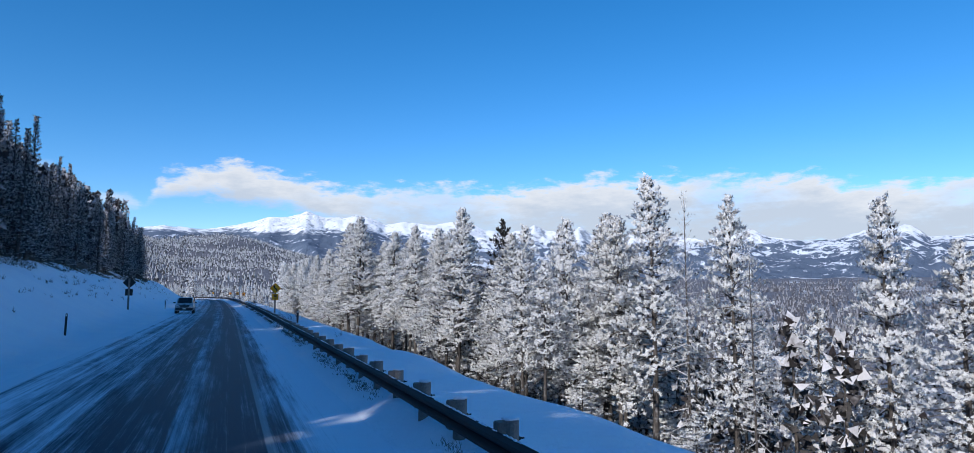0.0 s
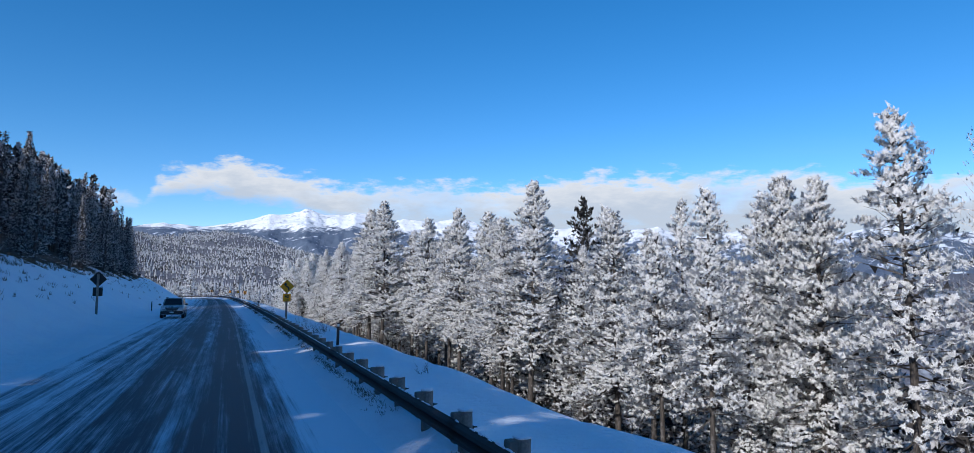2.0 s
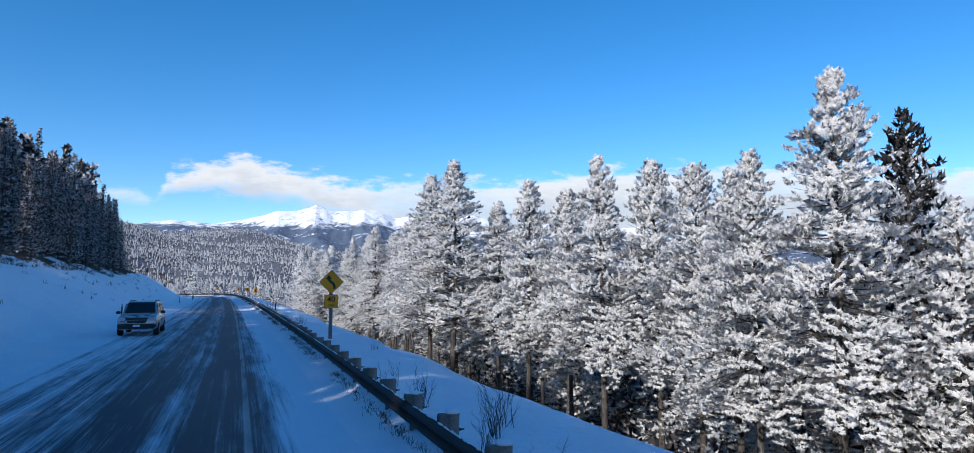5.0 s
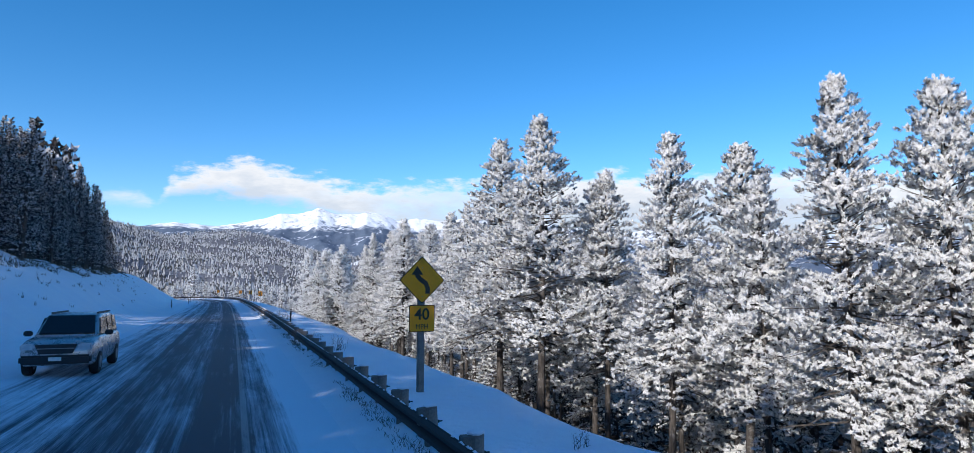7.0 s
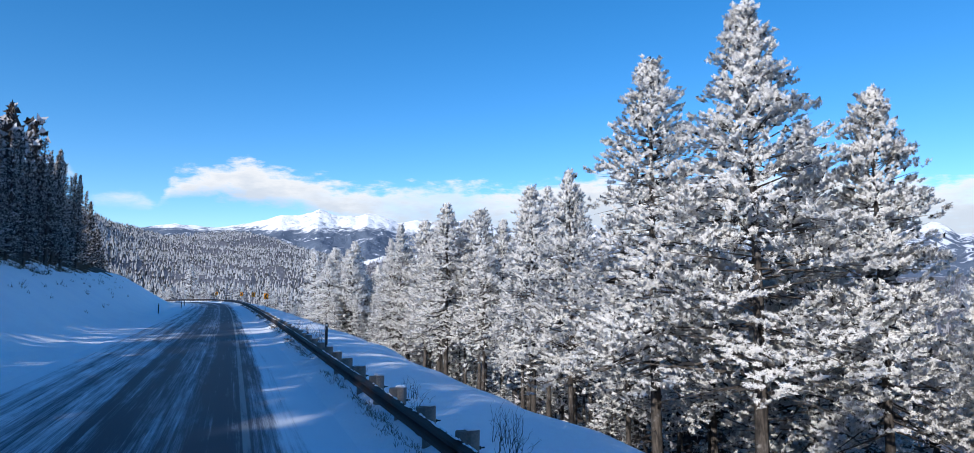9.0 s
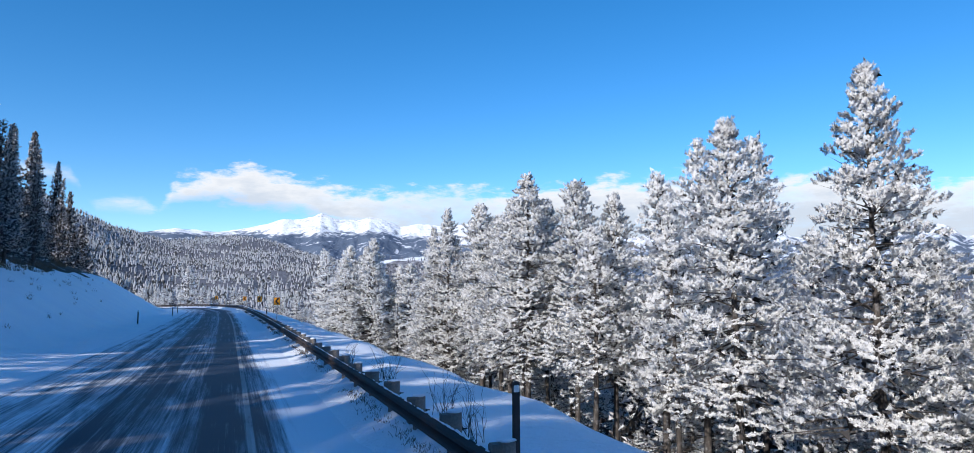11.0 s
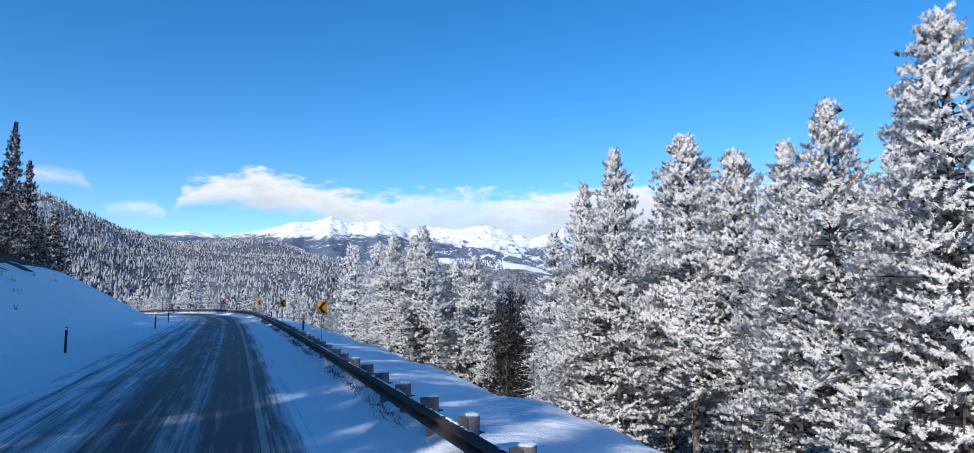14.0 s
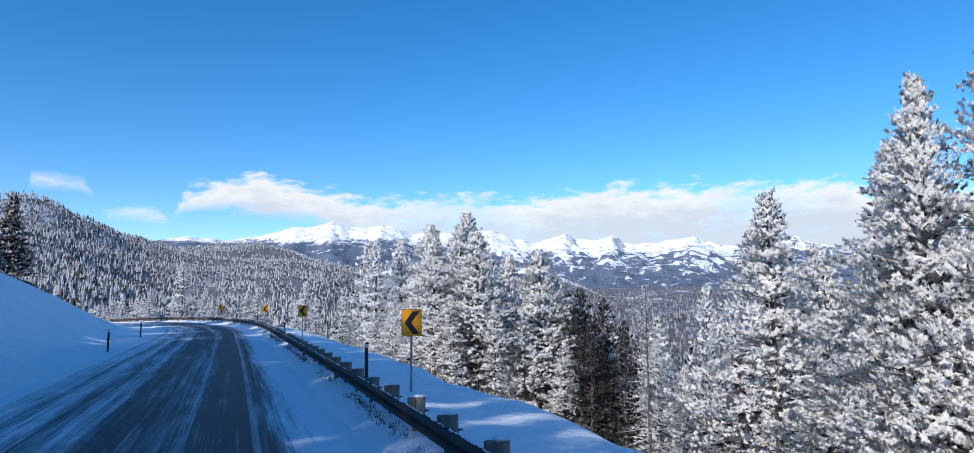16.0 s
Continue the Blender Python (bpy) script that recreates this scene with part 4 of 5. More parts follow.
# mostly out of sight, added to keep sun off road, shoulder and sign
joined_wood("bank_woods", "mostly unseen pine woods behind the roadside trees, added for shade", [
    ((-20, -15.4, -90, 58), 70, 1.6, (10.5, 13.5)), ((-33, -20, -110, 66), 110, 2.0, (12.5, 16.0)), ((-62, -30, -130, 196), 185, 2.8, (13.0, 17.0)), ((-50, -30, 96, 146), 14, 2.2, (13.0, 17.0)),
    ((-20, -15.4, 0, 50), 10, 1.3, (10.5, 13.5)), ((-33, -20, -15, 45), 10, 1.5, (12.5, 16.0)),
    ((-45, -30, 46, 84), 22, 1.7, (14.0, 17.0)), ((-45, -30, -18, 22), 12, 1.7, (14.0, 17.0)), ((-38, -20, 132, 164), 34, 1.5, (12.5, 15.5)), ((-32, -19, 44, 60), 16, 1.2, (15.0, 17.5))])
# dark trees added in place of the shade between the front trunks
joined_wood("slope_woods", "added dark pines filling the shaded gaps close behind the frosted trees", [((26, 58, 6, 176), 210, 2.0, (8.0, 12.0)), ((38, 66, 176, 235), 50, 2.4, (9.0, 13.0))])


# ---- woods on the far hillsides: one sheet of small frosted trees ----
def small_trees(name, label, x, y, z, h, r, mat):
    """Three ragged tiers of boughs for each tree of a far wood."""
    N, w = len(x), h * r.uniform(0.14, 0.21, len(x))
    V, F = [], []
    for tier, (a, b, q) in enumerate(((0.03, 0.56, 1.0), (0.28, 0.80, 0.76), (0.56, 1.0, 0.48))):
        ph = r.random(N) * 6.28
        ring = np.empty((N, 6, 3))
        for j in range(5):
            t = ph + j * 1.2566 + r.normal(0, 0.18, N)
            rr = w * q * r.uniform(0.65, 1.3, N)
            ring[:, j] = np.stack([x + rr * np.cos(t), y + rr * np.sin(t), z + h * (a + r.uniform(-0.06, 0.06, N))], 1)
        ring[:, 5] = np.stack([x + r.normal(0, 0.1, N) * w, y + r.normal(0, 0.1, N) * w, z + h * b], 1)
        n0 = tier * N * 6 + np.arange(N) * 6
        V.append(ring.reshape(-1, 3))
        F += [np.stack([n0 + j, n0 + (j + 1) % 5, n0 + 5], 1) for j in range(5)]
    V, F = np.concatenate(V), np.concatenate(F)
    return tagged(new(name, mesh_of(name, V, F, mat)), label, "woods", kind="stuff")


def far_woods(name, label, count, seed, az0, az1, d0, bias, tall, reach=1.0, mat=HAZY_FROST_FAR):
    r = np.random.default_rng(seed)
    az = r.uniform(az0, az1, count)
    crest = np.interp(az, HILL_AZ, HILL_D) * reach
    d = d0 + (crest - d0) * r.random(count) ** bias
    x, y = d * np.sin(np.radians(az)), 141 + d * np.cos(np.radians(az))
    patch = lumps(x, y, 210.0, seed + 1) + 0.6 * lumps(x, y, 70.0, seed + 2)
    ok = patch > r.uniform(-1.9, -0.2, count) * 0.8
    x, y, d = x[ok], y[ok], d[ok]
    z = ground_z(x, y)
    h = r.uniform(*tall, len(x)) * np.where(r.random(len(x)) < 0.2, 0.6, 1.0)
    return small_trees(name, label, x, y, z, h, r, mat)


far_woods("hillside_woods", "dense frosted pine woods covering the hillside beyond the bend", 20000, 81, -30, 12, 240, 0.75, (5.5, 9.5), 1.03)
far_woods("valley_woods", "frosted pine woods on the valley floor below the road", 11000, 91, 6, 70, 170, 1.35, (7, 12), 0.8, HAZY_FROST_VALLEY)

r = np.random.default_rng(95)
ha, hr = r.uniform(9, 31, 3600), r.random(3600) * 0.9
keep_ = lumps(ha, hr * 8, 5.0, 22) > r.uniform(-1.6, 0.2, 3600) + 1.3 * smoothstep(hr, 0.45, 0.75)
ha, hr = ha[keep_], hr[keep_]
hd = 1000 + 300 * hr
he = -1.6 + (np.interp(ha, *CREST) + 1.6) * np.sin(hr * math.pi / 2) + 0.05 * lumps(ha, hr * 6, 3.0, 21)
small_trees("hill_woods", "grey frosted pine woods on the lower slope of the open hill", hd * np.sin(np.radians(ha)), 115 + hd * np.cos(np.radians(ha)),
            1.4 + hd * np.tan(np.radians(he)), r.uniform(6, 10, len(ha)), r, HAZY_FROST_VALLEY)

# ---- guard rail ----
rail = thing("guard_rail", "weathered steel guard rail on grey timber posts dusted with snow", "guard rail", kind="")
PROFILE = [(0.0, 0.39), (-0.012, 0.405), (-0.075, 0.435), (-0.083, 0.465), (-0.075, 0.495), (-0.012, 0.535), (-0.002, 0.545), (-0.012, 0.555), (-0.075, 0.595), (-0.083, 0.625), (-0.075, 0.655), (-0.012, 0.685), (0.0, 0.70)]
pr = [(a - 0.10, b) for a, b in PROFILE] + [(a - 0.094, b + 0.001) for a, b in PROFILE[::-1]]


def rail_panel(s0, s1):
    v, f, sl = [], [], []
    steps = 5
    n = len(pr)
    for i in range(steps):
        s = s0 + (s1 - s0) * i / (steps - 1)
        for a, b in pr:
            p, _ = on_line(s, a)
            v.append((p[0], p[1], b + float(fall(s)) * (s > 120)))
    for i in range(steps - 1):
        for k in range(n):
            f.append((i * n + k, i * n + (k + 1) % n, (i + 1) * n + (k + 1) % n, (i + 1) * n + k))
    f += [tuple(range(n)), tuple(range((steps - 1) * n, steps * n))[::-1]]
    return mesh_of("rail", v, f, RUST, None, False)


POST = 1.905
first = 9.47 - 34 * POST
for i in range(0, 170, 2):
    s = first + i * POST - 0.3
    if s < -52 or s > 278:
        continue
    part("rail", rail_panel(s, s + 2 * POST + 0.25), rail)
bm = bmesh.new()
bmesh.ops.create_cone(bm, cap_ends=True, segments=14, radius1=0.112, radius2=0.106, depth=1.30, matrix=Matrix.Translation((0.105, 0, 0.15)))
bmesh.ops.bevel(bm, geom=[e for e in bm.edges if len(e.link_faces) == 2 and e.calc_face_angle() > 1], offset=0.012, segments=1, affect="EDGES")
post_me = bm_mesh("post", bm, TIMBER)
bm = bmesh.new()
bmesh.ops.create_cone(bm, cap_ends=True, segments=6, radius1=0.011, radius2=0.011, depth=0.09, matrix=Matrix.Translation((0.245, 0, 0.56)) @ Matrix.Rotation(radians(90), 4, "Y"))
bmesh.ops.create_cone(bm, cap_ends=True, segments=6, radius1=0.024, radius2=0.024, depth=0.02, matrix=Matrix.Translation((0.225, 0, 0.56)) @ Matrix.Rotation(radians(90), 4, "Y"))
bolt_me = bm_mesh("bolt", bm, RUST)
bm = bmesh.new()
box(bm, -0.095, 0.02, -0.085, 0.085, 0.36, 0.785, 0.012)
block_me = bm_mesh("block", bm, TIMBER_DARK)


def snow_cap(seed, w, d, t):
    r = np.random.default_rng(seed)
    bm = bmesh.new()
    n = 10
    rings = []
    for k, (q, z) in enumerate([(0.96, 0.0), (1.03, t * 0.35), (0.92, t * 0.8), (0.5, t * 1.05)]):
        rings.append([bm.verts.new((math.copysign(abs(math.cos(a)) ** 0.5, math.cos(a)) * w * q * r.uniform(0.9, 1.06), math.copysign(abs(math.sin(a)) ** 0.5, math.sin(a)) * d * q * r.uniform(0.9, 1.06), z + r.normal(0, t * 0.05))) for a in (2 * math.pi * j / n for j in range(n))])
    for a, b in zip(rings, rings[1:]):
        for j in range(n):
            bm.faces.new((a[j], a[(j + 1) % n], b[(j + 1) % n], b[j]))
    bm.faces.new(rings[-1])
    bm.faces.new(rings[0][::-1])
    return bm_mesh("snow_cap", bm, SNOW, True)


caps = [snow_cap(k, 0.098, 0.098, 0.025 + 0.008 * k) for k in range(4)]
prng = np.random.default_rng(9)
for i in range(172):
    s = first + i * POST
    if s < -52 or s > 280:
        continue
    p, d = on_line(s)
    turn = math.degrees(math.atan2(d[1], d[0])) - 90
    z = float(fall(s)) * (s > 120)
    m = pose(p[0], p[1], z + prng.normal(0, 0.012), prng.normal(0, 1.0), prng.normal(0, 1.0), turn + prng.normal(0, 2))
    post = part("post", post_me, rail, "", m)
    part("spacer_block", block_me, rail, "", m)
    part("bolt", bolt_me, post)
    part("snow_cap", caps[i % 4], post, "cap of snow", pose(0.105, 0, 0.798, 0, 0, prng.uniform(0, 360)))


# ---- signs ----
def rounded(pts, r=0.03, n=3):
    out = []
    for i, p in enumerate(pts):
        p, a, b = np.array(p), np.array(pts[i - 1]), np.array(pts[(i + 1) % len(pts)])
        u, v = (a - p) / np.linalg.norm(a - p), (b - p) / np.linalg.norm(b - p)
        for k in range(n + 1):
            t = k / n
            out.append(tuple(p + u * r * (1 - t) ** 2 + v * r * t ** 2))
    return out


def plate(name, outline, y, thick, mat, parent, label=""):
    bm = bmesh.new()
    prism(bm, outline, y, y + thick)
    return part(name, bm_mesh(name, bm, mat), parent, label)


def diamond(k, cz):
    return [(0, cz - k), (k, cz), (0, cz + k), (-k, cz)]


def rect(w, h, cx, cz):
    return [(cx - w / 2, cz - h / 2), (cx + w / 2, cz - h / 2), (cx + w / 2, cz + h / 2), (cx - w / 2, cz + h / 2)]


def letters(text, size, x, z, y, parent):
    cu = bpy.data.curves.new("lettering", "FONT")
    cu.body, cu.size, cu.align_x, cu.align_y, cu.extrude, cu.offset = text, size, "CENTER", "CENTER", 0.0015, 0.006 if size > 0.2 else 0.0
    tmp = bpy.data.objects.new("lettering", cu)
    me = bpy.data.meshes.new_from_object(tmp)
    bpy.data.objects.remove(tmp)
    me.materials.clear()
    me.materials.append(BLACK)
    return part("lettering", me, parent, "black lettering", pose(x, y, z, 90, 0, 0))


bm = bmesh.new()
bmesh.ops.create_cone(bm, cap_ends=True, segments=8, radius1=0.012, radius2=0.009, depth=0.012, matrix=Matrix.Rotation(radians(90), 4, "X"))
sign_bolt = bm_mesh("bolt", bm, STEEL)


def bolts(parent, places, y):
    for x, z in places:
        part("bolt", sign_bolt, parent, "", pose(x, y, z))


def curve_sign(name, label, x, y, z, turn, right):
    """Diamond warning of a winding road over a small speed plate, on a timber post."""
    ob = thing(name, label, "road sign", pose(x, y, z - 0.15, 0, 0, turn) @ Matrix.Scale(1.07, 4))
    bm = bmesh.new()
    box(bm, -0.07, 0.07, 0.0, 0.14, -0.7, 3.06, 0.012)
    part("post", bm_mesh("post", bm, TIMBER), ob, "square grey timber post")
    top = plate("warning_plate", rounded(diamond(0.545, 2.67), 0.05), -0.012, 0.006, BLACK, ob, "yellow diamond with black winding arrow")
    plate("yellow_face", rounded(diamond(0.520, 2.67), 0.045), -0.0155, 0.003, YELLOW, top)
    w = 0.055
    path = [(0.13, 2.36), (0.13, 2.49), (0.08, 2.60), (-0.05, 2.69), (-0.115, 2.76), (-0.12, 2.80)]
    bm = bmesh.new()
    lft, rgt = [], []
    for i, p in enumerate(path):
        a, b = np.array(path[max(i - 1, 0)]), np.array(path[min(i + 1, len(path) - 1)])
        t = (b - a) / np.linalg.norm(b - a)
        nrm = np.array([-t[1], t[0]]) * w
        lft.append(tuple(np.array(p) + nrm)); rgt.append(tuple(np.array(p) - nrm))
    prism(bm, lft + rgt[::-1], -0.0195, -0.0165)
    prism(bm, [(-0.26, 2.79), (0.02, 2.79), (-0.12, 2.99)], -0.0195, -0.0165)
    part("arrow", bm_mesh("arrow", bm, BLACK), top)
    low = plate("speed_plate", rounded(rect(0.61, 0.61, 0, 1.80), 0.04), -0.012, 0.006, BLACK, ob, "square yellow plate reading 40 MPH")
    plate("yellow_face", rounded(rect(0.575, 0.575, 0, 1.80), 0.035), -0.0155, 0.003, YELLOW, low)
    letters("40", 0.36, 0, 1.885, -0.0185, low)
    letters("MPH", 0.15, 0, 1.615, -0.0185, low)
    bolts(ob, [(0, 2.95), (0, 2.30), (0, 2.06), (0, 1.54)], -0.018)
    return ob


def gz(x, y):
    return float(ground_z(np.array([float(x)]), np.array([float(y)]))[0])


curve_sign("curve_warning_sign", "yellow diamond curve sign with 40 MPH plate behind the guard rail", 4.87, 72.3, 0.10, 4.0, True)
back = curve_sign("curve_warning_sign", "dark back of a diamond road sign on the snowy bank", -8.75, 71.6, 0.62, 178.0, False)


def chevron(x, y, turn):
    z = gz(x, y)
    ob = thing("chevron_sign", "yellow chevron board with black arrow pointing along the bend", "road sign", pose(x, y, z, 0, 0, turn), "chevron boards round the bend")
    bm = bmesh.new()
    prism(bm, [(-0.03, -0.5), (0.03, -0.5), (0.03, 2.1), (-0.03, 2.1)], 0.004, 0.012)
    prism(bm, [(-0.012, -0.5), (0.012, -0.5), (0.012, 2.1), (-0.012, 2.1)], 0.012, 0.035)
    part("post", bm_mesh("post", bm, STEEL), ob, "thin steel post")
    face = plate("board", rounded(rect(0.56, 0.71, 0, 1.83), 0.03), -0.006, 0.004, BLACK, ob)
    plate("yellow_face", rounded(rect(0.545, 0.695, 0, 1.83), 0.028), -0.0092, 0.003, YELLOW, face)
    bm = bmesh.new()
    for k in (1, -1):
        prism(bm, [(0.21, 1.83 + k * 0.30), (0.02, 1.83 + k * 0.30), (-0.20, 1.83), (-0.01, 1.83)][::k], -0.0125, -0.0095)
    part("arrow", bm_mesh("arrow", bm, BLACK), face)
    bolts(ob, [(0, 2.1), (0, 1.56)], -0.012)
    return ob


for s, u, yaw in ((158.0, 1.45, 4), (183.5, 1.2, 6), (213.5, 1.2, 11), (235.0, 1.2, 18)):
    p, d = on_line(s, u)
    chevron(float(p[0]), float(p[1]), yaw)


def marker(x, y, tall=1.12, turn=0.0, lean=0.0):
    ob = thing("delineator_post", "slim dark roadside marker post standing in snow", "marker post", pose(x, y, gz(x, y), lean, lean * 0.6, turn), "roadside marker posts")
    bm = bmesh.new()
    prism(bm, [(-0.05, -0.4), (0.05, -0.4), (0.05, tall - 0.02), (0.03, tall), (-0.03, tall), (-0.05, tall - 0.02)], -0.02, 0.02, 0, 0.006)
    part("post", bm_mesh("post", bm, PLASTIC), ob)
    bm = bmesh.new()
    box(bm, -0.04, 0.04, -0.026, -0.021, tall - 0.14, tall - 0.05, 0.002)
    part("reflector", bm_mesh("reflector", bm, REFLECT), ob, "small pale reflector")
    return ob


for x, y, l in ((-7.5, 38.8, 2), (-7.5, 97.3, 0), (-7.6, 154.3, -1), (-7.2, 180.2, 0.5), (-7.9, 196.0, 1)):
    marker(x, y, 1.15, 0, l)
for s, l in ((40.0, 1), (100.0, 0), (160.0, -1), (190.0, 0.5), (215.0, 0)):
    p, d = on_line(s, 0.65)
    marker(float(p[0]), float(p[1]), 1.1, 0, l)


# ---- the oncoming car ----
PAINT = plain("silver_paint", (0.46, 0.46, 0.47), 0.28, 0.6, 0.12, 3.0, 0.03)
GLASS = plain("dark_glass", (0.012, 0.014, 0.018), 0.08, 0, 0.1, 2.0, 0.0)
RUBBER = plain("tyre_rubber", (0.018, 0.018, 0.019), 0.85, 0, 0.3, 9.0)
TRIM = plain("black_trim", (0.025, 0.025, 0.028), 0.55, 0, 0.2, 9.0)
LAMP = plain("lamp_lens", (0.62, 0.63, 0.65), 0.15, 0.2, 0.15, 9.0)


def loft(name, sections, mat, parent, label="", closed=True):
    """Skin over rings of equal length; each ring is a list of places."""
    bm = bmesh.new()
    rings = [[bm.verts.new(p) for p in ring] for ring in sections]
    n = len(rings[0])
    for a, b in zip(rings, rings[1:]):
        for j in range(n):
            bm.faces.new((a[j], a[(j + 1) % n], b[(j + 1) % n], b[j]))
    bm.faces.new(rings[0][::-1])
    bm.faces.new(rings[-1])
    return part(name, bm_mesh(name, bm, mat, True), parent, label)


def suv(x, y, z, turn):
    """A silver sport utility car, nose towards -y."""
    car = thing("car", "silver sport utility car with headlamps off on the snowy road", "car", pose(x, y, z, 0, 0, turn))

    def ring(yy, w, z0, z1, shoulder=0.08):
        c = shoulder
        return [(-w + c, yy, z0), (-w, yy, z0 + c), (-w - 0.02, yy, (z0 + z1) / 2), (-w + 0.01, yy, z1 - c), (-w + c, yy, z1), (w - c, yy, z1), (w - 0.01, yy, z1 - c), (w + 0.02, yy, (z0 + z1) / 2), (w, yy, z0 + c), (w - c, yy, z0)]
    body = loft("body", [ring(-2.36, 0.78, 0.45, 0.80), ring(-2.28, 0.88, 0.36, 0.98), ring(-2.0, 0.93, 0.33, 1.06), ring(-1.1, 0.95, 0.32, 1.13), ring(0.0, 0.95, 0.32, 1.12), ring(1.6, 0.95, 0.32, 1.12), ring(2.2, 0.93, 0.36, 1.10), ring(2.36, 0.86, 0.45, 1.02)], PAINT, car)
    cab = loft("cabin", [ring(-1.12, 0.84, 1.08, 1.16, 0.03), ring(-0.42, 0.74, 1.08, 1.74, 0.07), ring(0.1, 0.72, 1.08, 1.80, 0.08), ring(1.5, 0.72, 1.08, 1.79, 0.08), ring(2.05, 0.72, 1.08, 1.72, 0.07), ring(2.28, 0.80, 1.06, 1.14, 0.03)], PAINT, car)
    bm = bmesh.new()
    bm.faces.new([bm.verts.new(p) for p in ((-0.74, -1.09, 1.185), (0.74, -1.09, 1.185), (0.63, -0.50, 1.70), (-0.63, -0.50, 1.70))])
    got = bmesh.ops.extrude_face_region(bm, geom=bm.faces[:])
    bmesh.ops.translate(bm, verts=[v for v in got["geom"] if isinstance(v, bmesh.types.BMVert)], vec=(0, -0.05, 0.04))
    part("windscreen", bm_mesh("windscreen", bm, GLASS), car, "dark windscreen")
    for sx in (-1, 1):
        for y0, y1 in ((-0.62, 0.30), (0.40, 1.25), (1.35, 2.0)):
            bm = bmesh.new()
            low, top = 0.845, 0.745
            q = [(sx * low, y0 - (0.25 if y0 < -0.5 else 0), 1.17), (sx * low, y1, 1.17), (sx * top, y1 - 0.02, 1.66), (sx * top, y0 + 0.12, 1.66)]
            bm.faces.new([bm.verts.new(p) for p in q])
            got = bmesh.ops.extrude_face_region(bm, geom=bm.faces[:])
            bmesh.ops.translate(bm, verts=[v for v in got["geom"] if isinstance(v, bmesh.types.BMVert)], vec=(sx * 0.02, 0, 0.004))
            part("side_window", bm_mesh("side_window", bm, GLASS), car)
        bm = bmesh.new()
        box(bm, sx * 0.97, sx * 1.20, -0.92, -0.80, 1.13, 1.29, 0.03)
        part("mirror", bm_mesh("mirror", bm, TRIM), car)
        bm = bmesh.new()
        box(bm, min(sx * 0.54, sx * 0.90), max(sx * 0.54, sx * 0.90), -2.37, -2.10, 0.78, 0.99, 0.04)
        part("headlight", bm_mesh("headlight", bm, LAMP), car, "clear unlit headlamp")
        bm = bmesh.new()
        box(bm, min(sx * 0.60, sx * 0.66), max(sx * 0.60, sx * 0.66), -0.25, 1.85, 1.785, 1.835, 0.012)
        part("roof_rail", bm_mesh("roof_rail", bm, TRIM), car)
        bm = bmesh.new()
        bmesh.ops.create_cone(bm, cap_ends=True, segments=10, radius1=0.06, radius2=0.06, depth=0.05, matrix=Matrix.Translation((sx * 0.66, -2.39, 0.52)) @ Matrix.Rotation(radians(90), 4, "X"))
        part("fog_lamp", bm_mesh("fog_lamp", bm, LAMP), car)
        for yy in (-1.45, 1.42):
            bm = bmesh.new()
            rot = Matrix.Translation((sx * 0.86, yy, 0.36)) @ Matrix.Rotation(radians(90), 4, "Y")
            bmesh.ops.create_cone(bm, cap_ends=True, segments=24, radius1=0.36, radius2=0.36, depth=0.25, matrix=rot)
            bmesh.ops.bevel(bm, geom=[e for e in bm.edges if len(e.link_faces) == 2 and e.calc_face_angle() > 1], offset=0.04, segments=2, affect="EDGES")
            tyre = part("wheel", bm_mesh("tyre", bm, RUBBER), car)
            bm = bmesh.new()
            bmesh.ops.create_cone(bm, cap_ends=True, segments=12, radius1=0.22, radius2=0.18, depth=0.27, matrix=rot)
            part("rim", bm_mesh("rim", bm, STEEL), tyre)
    bm = bmesh.new()
    prism(bm, [(-0.42, 0.70), (0.42, 0.70), (0.53, 0.97), (-0.53, 0.97)], -2.405, -2.30, 0, 0.015)
    part("grille", bm_mesh("grille", bm, TRIM), car, "black grille")
    bm = bmesh.new()
    box(bm, -0.47, 0.47, -2.42, -2.39, 0.84, 0.865, 0.006)
    part("grille_bar", bm_mesh("grille_bar", bm, STEEL), car)
    bm = bmesh.new()
    box(bm, -0.90, 0.90, -2.44, -2.15, 0.40, 0.66, 0.06)
    part("bumper", bm_mesh("bumper", bm, TRIM), car, "dark lower bumper")
    bm = bmesh.new()
    box(bm, -0.16, 0.16, -2.46, -2.435, 0.50, 0.61, 0.004)
    part("number_plate", bm_mesh("number_plate", bm, REFLECT), car, "blank pale plate")
    return car


suv(-4.2, 81.5, 0.02, 0.0)


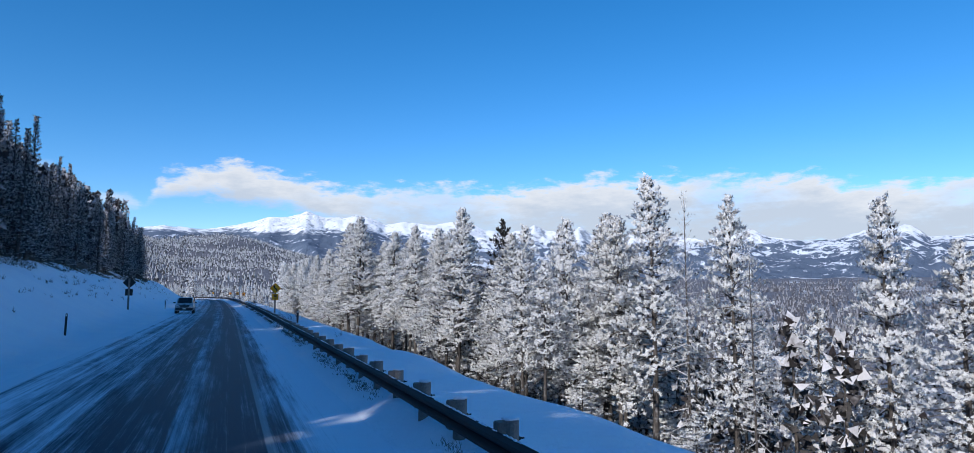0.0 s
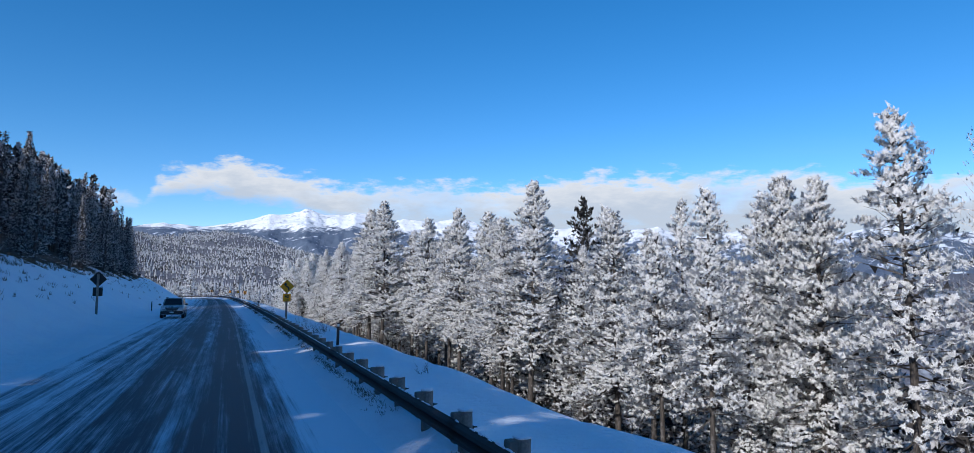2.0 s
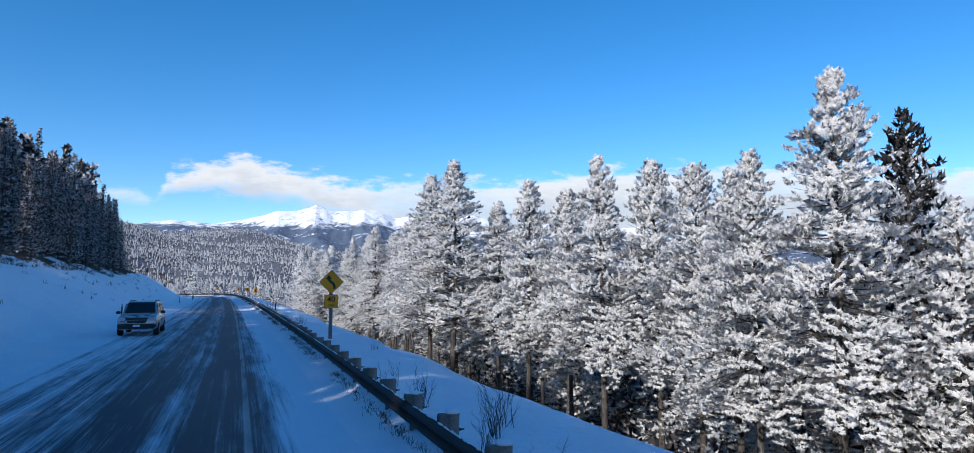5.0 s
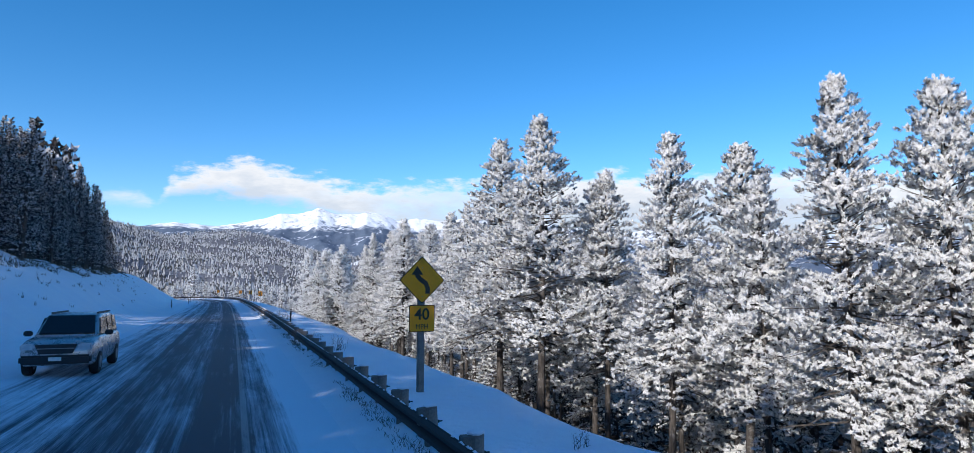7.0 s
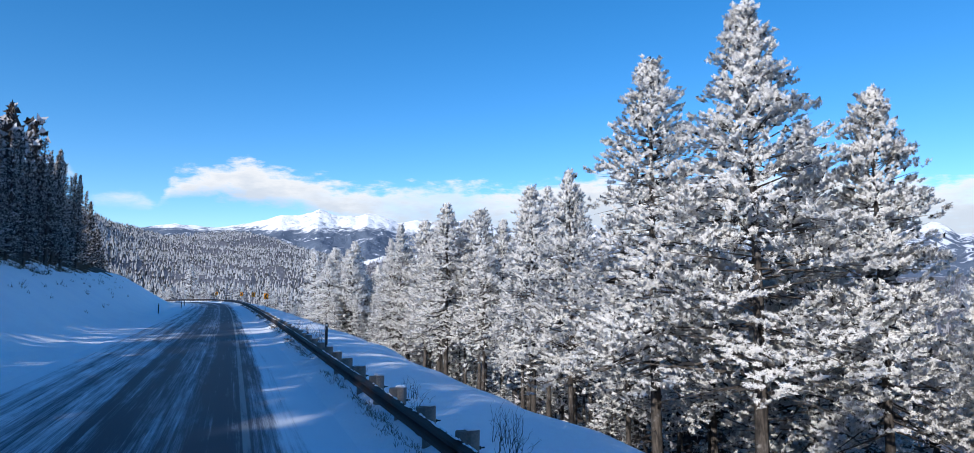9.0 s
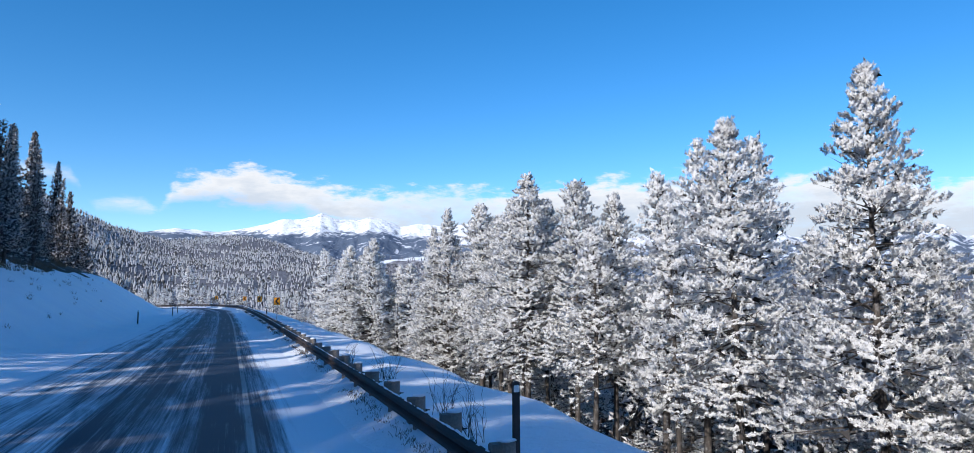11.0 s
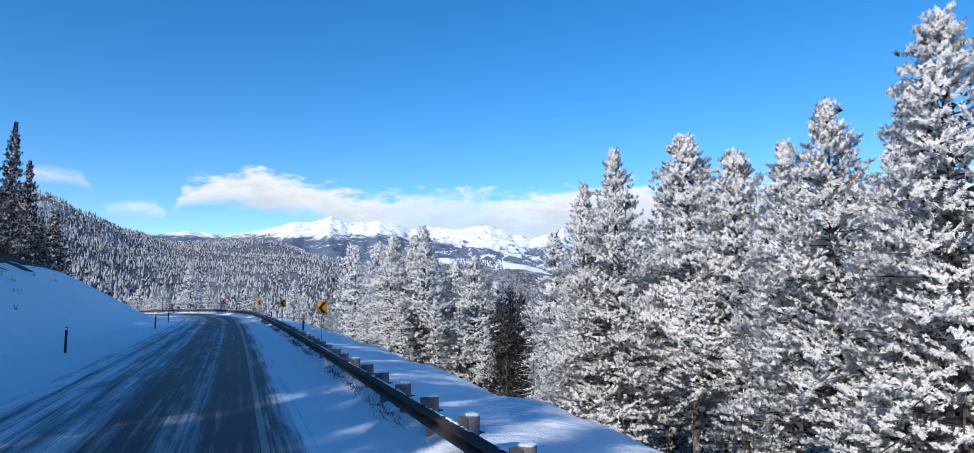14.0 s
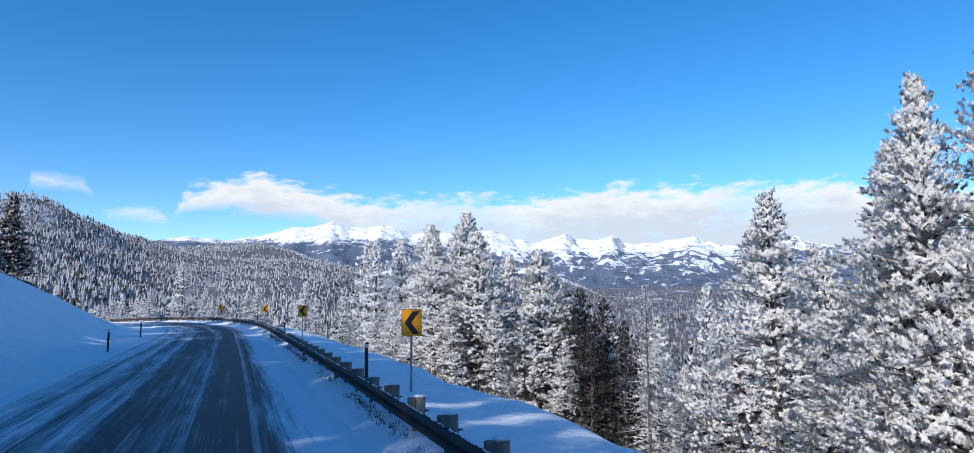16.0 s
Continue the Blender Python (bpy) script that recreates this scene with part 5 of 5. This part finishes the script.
# ---- brush and dry grass along the rail ----
def shrub(x, y, tall, seed, stems=16):
    r = np.random.default_rng(seed)
    ob = thing("bare_shrub", "small leafless brown shrub poking through snow", "shrub", pose(x, y, gz(x, y)), "bare shrubs by the guard rail")
    cu = bpy.data.curves.new("twigs", "CURVE")
    cu.dimensions, cu.bevel_depth, cu.bevel_resolution = "3D", 0.005, 0
    def limb(p, d, L, depth):
        sp = cu.splines.new("POLY")
        n = 5
        sp.points.add(n - 1)
        for i in range(n):
            q = p + d * L * i / (n - 1) + np.append(r.normal(0, 0.008, 2), 0) * i
            sp.points[i].co = (*q, 1)
            sp.points[i].radius = 1.3 * (1 - i / n) if depth == 0 else 0.7 * (1 - i / n)
            if depth < 1 and i in (1, 2, 3, 4):
                e = d + r.normal(0, 0.34, 3)
                limb(q, e / np.linalg.norm(e), L * 0.45, depth + 1)
    for k in range(stems):
        d = np.array([r.normal(0, 0.26), r.normal(0, 0.26), 1.0])
        limb(np.array([r.normal(0, 0.09), r.normal(0, 0.09), -0.05]), d / np.linalg.norm(d), tall * r.uniform(0.5, 1.0), 0)
    tmp = bpy.data.objects.new("twigs", cu)
    me = bpy.data.meshes.new_from_object(tmp)
    bpy.data.objects.remove(tmp)
    me.materials.clear()
    me.materials.append(SHRUB)
    tagged(part("twigwork", me, ob), kind="stuff")
    return ob


for s, u, h, k in ((51.0, 1.5, 0.75, 1), (52.2, 1.9, 0.6, 2), (82.5, 1.0, 0.7, 3), (83.6, 1.3, 0.55, 4), (101.5, 0.6, 0.9, 5), (104.0, 0.9, 0.8, 6), (107.5, 0.7, 0.9, 7), (110.0, 1.1, 0.7, 8), (56.0, 0.7, 0.6, 9), (88.0, 0.9, 0.5, 10), (114.0, 0.8, 0.7, 11), (66.0, 2.4, 0.35, 12), (47.6, 0.8, 0.5, 13), (49.4, 0.6, 0.6, 14), (50.3, 1.1, 0.7, 15), (53.2, 0.7, 0.7, 16), (54.4, 1.0, 0.5, 17), (86.0, 0.5, 0.45, 18), (92.0, 0.6, 0.4, 19), (34.0, 2.2, 0.35, 20)):
    p, d = on_line(s, u)
    shrub(float(p[0]), float(p[1]), h, k, 8 if h < 0.7 else 12)
for x, y, h, k in ((-14.2, 60, 0.5, 21), (-13.0, 66, 0.4, 22), (-15.4, 78, 0.6, 23), (-13.4, 88, 0.4, 24), (-14.6, 99, 0.5, 25), (-12.8, 112, 0.35, 26), (-14.3, 124, 0.5, 27), (-13.1, 137, 0.4, 28), (-12.9, 146, 0.45, 29)):
    shrub(x, y, h, k, 7)

# tufts under the rail, where the plough leaves the verge bare
tr = np.random.default_rng(77)
V, F = [], []
for i in range(4600):
    s = tr.uniform(-30, 200)
    if math.sin(s * 0.9) + math.sin(s * 0.37 + 1) < tr.uniform(-1.2, 1.0):
        continue
    u = -0.22 + tr.normal(0, 0.075)
    p, _ = on_line(s, u)
    for b in range(4):
        h, a = tr.uniform(0.02, 0.08) * tr.uniform(0.6, 1.3), tr.random() * 6.28
        q = (p[0] + tr.normal(0, 0.04), p[1] + tr.normal(0, 0.08))
        dx, dy = math.cos(a) * h * 0.9, math.sin(a) * h * 0.9
        zz = float(np.interp(u, [-0.95, -0.55, -0.25, 0.1], [0.02, 0.08, 0.22, 0.27])) - 0.02
        n0 = len(V)
        V += [(q[0] - 0.005, q[1], zz), (q[0] + 0.005, q[1], zz), (q[0] + dx, q[1] + dy, zz + 0.02 + h)]
        F.append((n0, n0 + 1, n0 + 2))
tagged(new("dry_grass", mesh_of("dry_grass", V, F, GRASS)), "dry brown grass tufts through snow under the guard rail", "grass", kind="stuff")

# rough grass and brush along the foot of the wood, on top of the bank
V, F = [], []
for i in range(1640):
    y = tr.uniform(25, 200)
    x = float(np.interp(y, [140, 165, 185, 205], [-14.6, -16.6, -20.0, -24.0])) - abs(tr.normal(0, 1.0)) + (tr.uniform(0.5, 5.0) if i > 1500 else 0.0)
    zz = gz(x, y) - 0.03
    for b in range(6):
        h, a, lean = tr.uniform(0.12, 0.42), tr.random() * 6.28, tr.uniform(0.1, 0.7)
        q = (x + tr.normal(0, 0.10), y + tr.normal(0, 0.14))
        n0 = len(V)
        V += [(q[0] - 0.012, q[1] - 0.008, zz), (q[0] + 0.012, q[1] + 0.008, zz), (q[0] + math.cos(a) * h * lean, q[1] + math.sin(a) * h * lean, zz + h)]
        F.append((n0, n0 + 1, n0 + 2))
tagged(new("bank_grass", mesh_of("bank_grass", V, F, GRASS)), "rough dry grass on the bank along the foot of the dark wood", "grass", kind="stuff")

V, F = [], []
for i in range(3800):
    s = tr.uniform(-45, 250)
    if math.sin(s * 1.7) + math.sin(s * 0.61 + 2) < tr.uniform(-2.0, 0.9):
        continue
    p, d = on_line(s, -0.10 + tr.normal(0, 0.006))
    zz = 0.700 + float(fall(s)) * (s > 120)
    L, w, hh = tr.uniform(0.02, 0.09), tr.uniform(0.008, 0.02), tr.uniform(0.008, 0.026)
    o = np.array([d[1], -d[0]])
    n0 = len(V)
    for a, b in ((-1, -1), (1, -1), (1, 1), (-1, 1)):
        q = p + d * a * L + o * b * w
        V.append((q[0], q[1], zz - 0.004))
    V.append((p[0], p[1], zz + hh))
    F += [(n0, n0 + 1, n0 + 4), (n0 + 1, n0 + 2, n0 + 4), (n0 + 2, n0 + 3, n0 + 4), (n0 + 3, n0, n0 + 4)]
tagged(part("snow_flecks", mesh_of("snow_flecks", V, F, SNOW), rail, "small lumps of snow along the rail"), kind="stuff")

for ob in PATTERNS:
    for piece in (*ob.children_recursive, ob):
        bpy.data.objects.remove(piece)
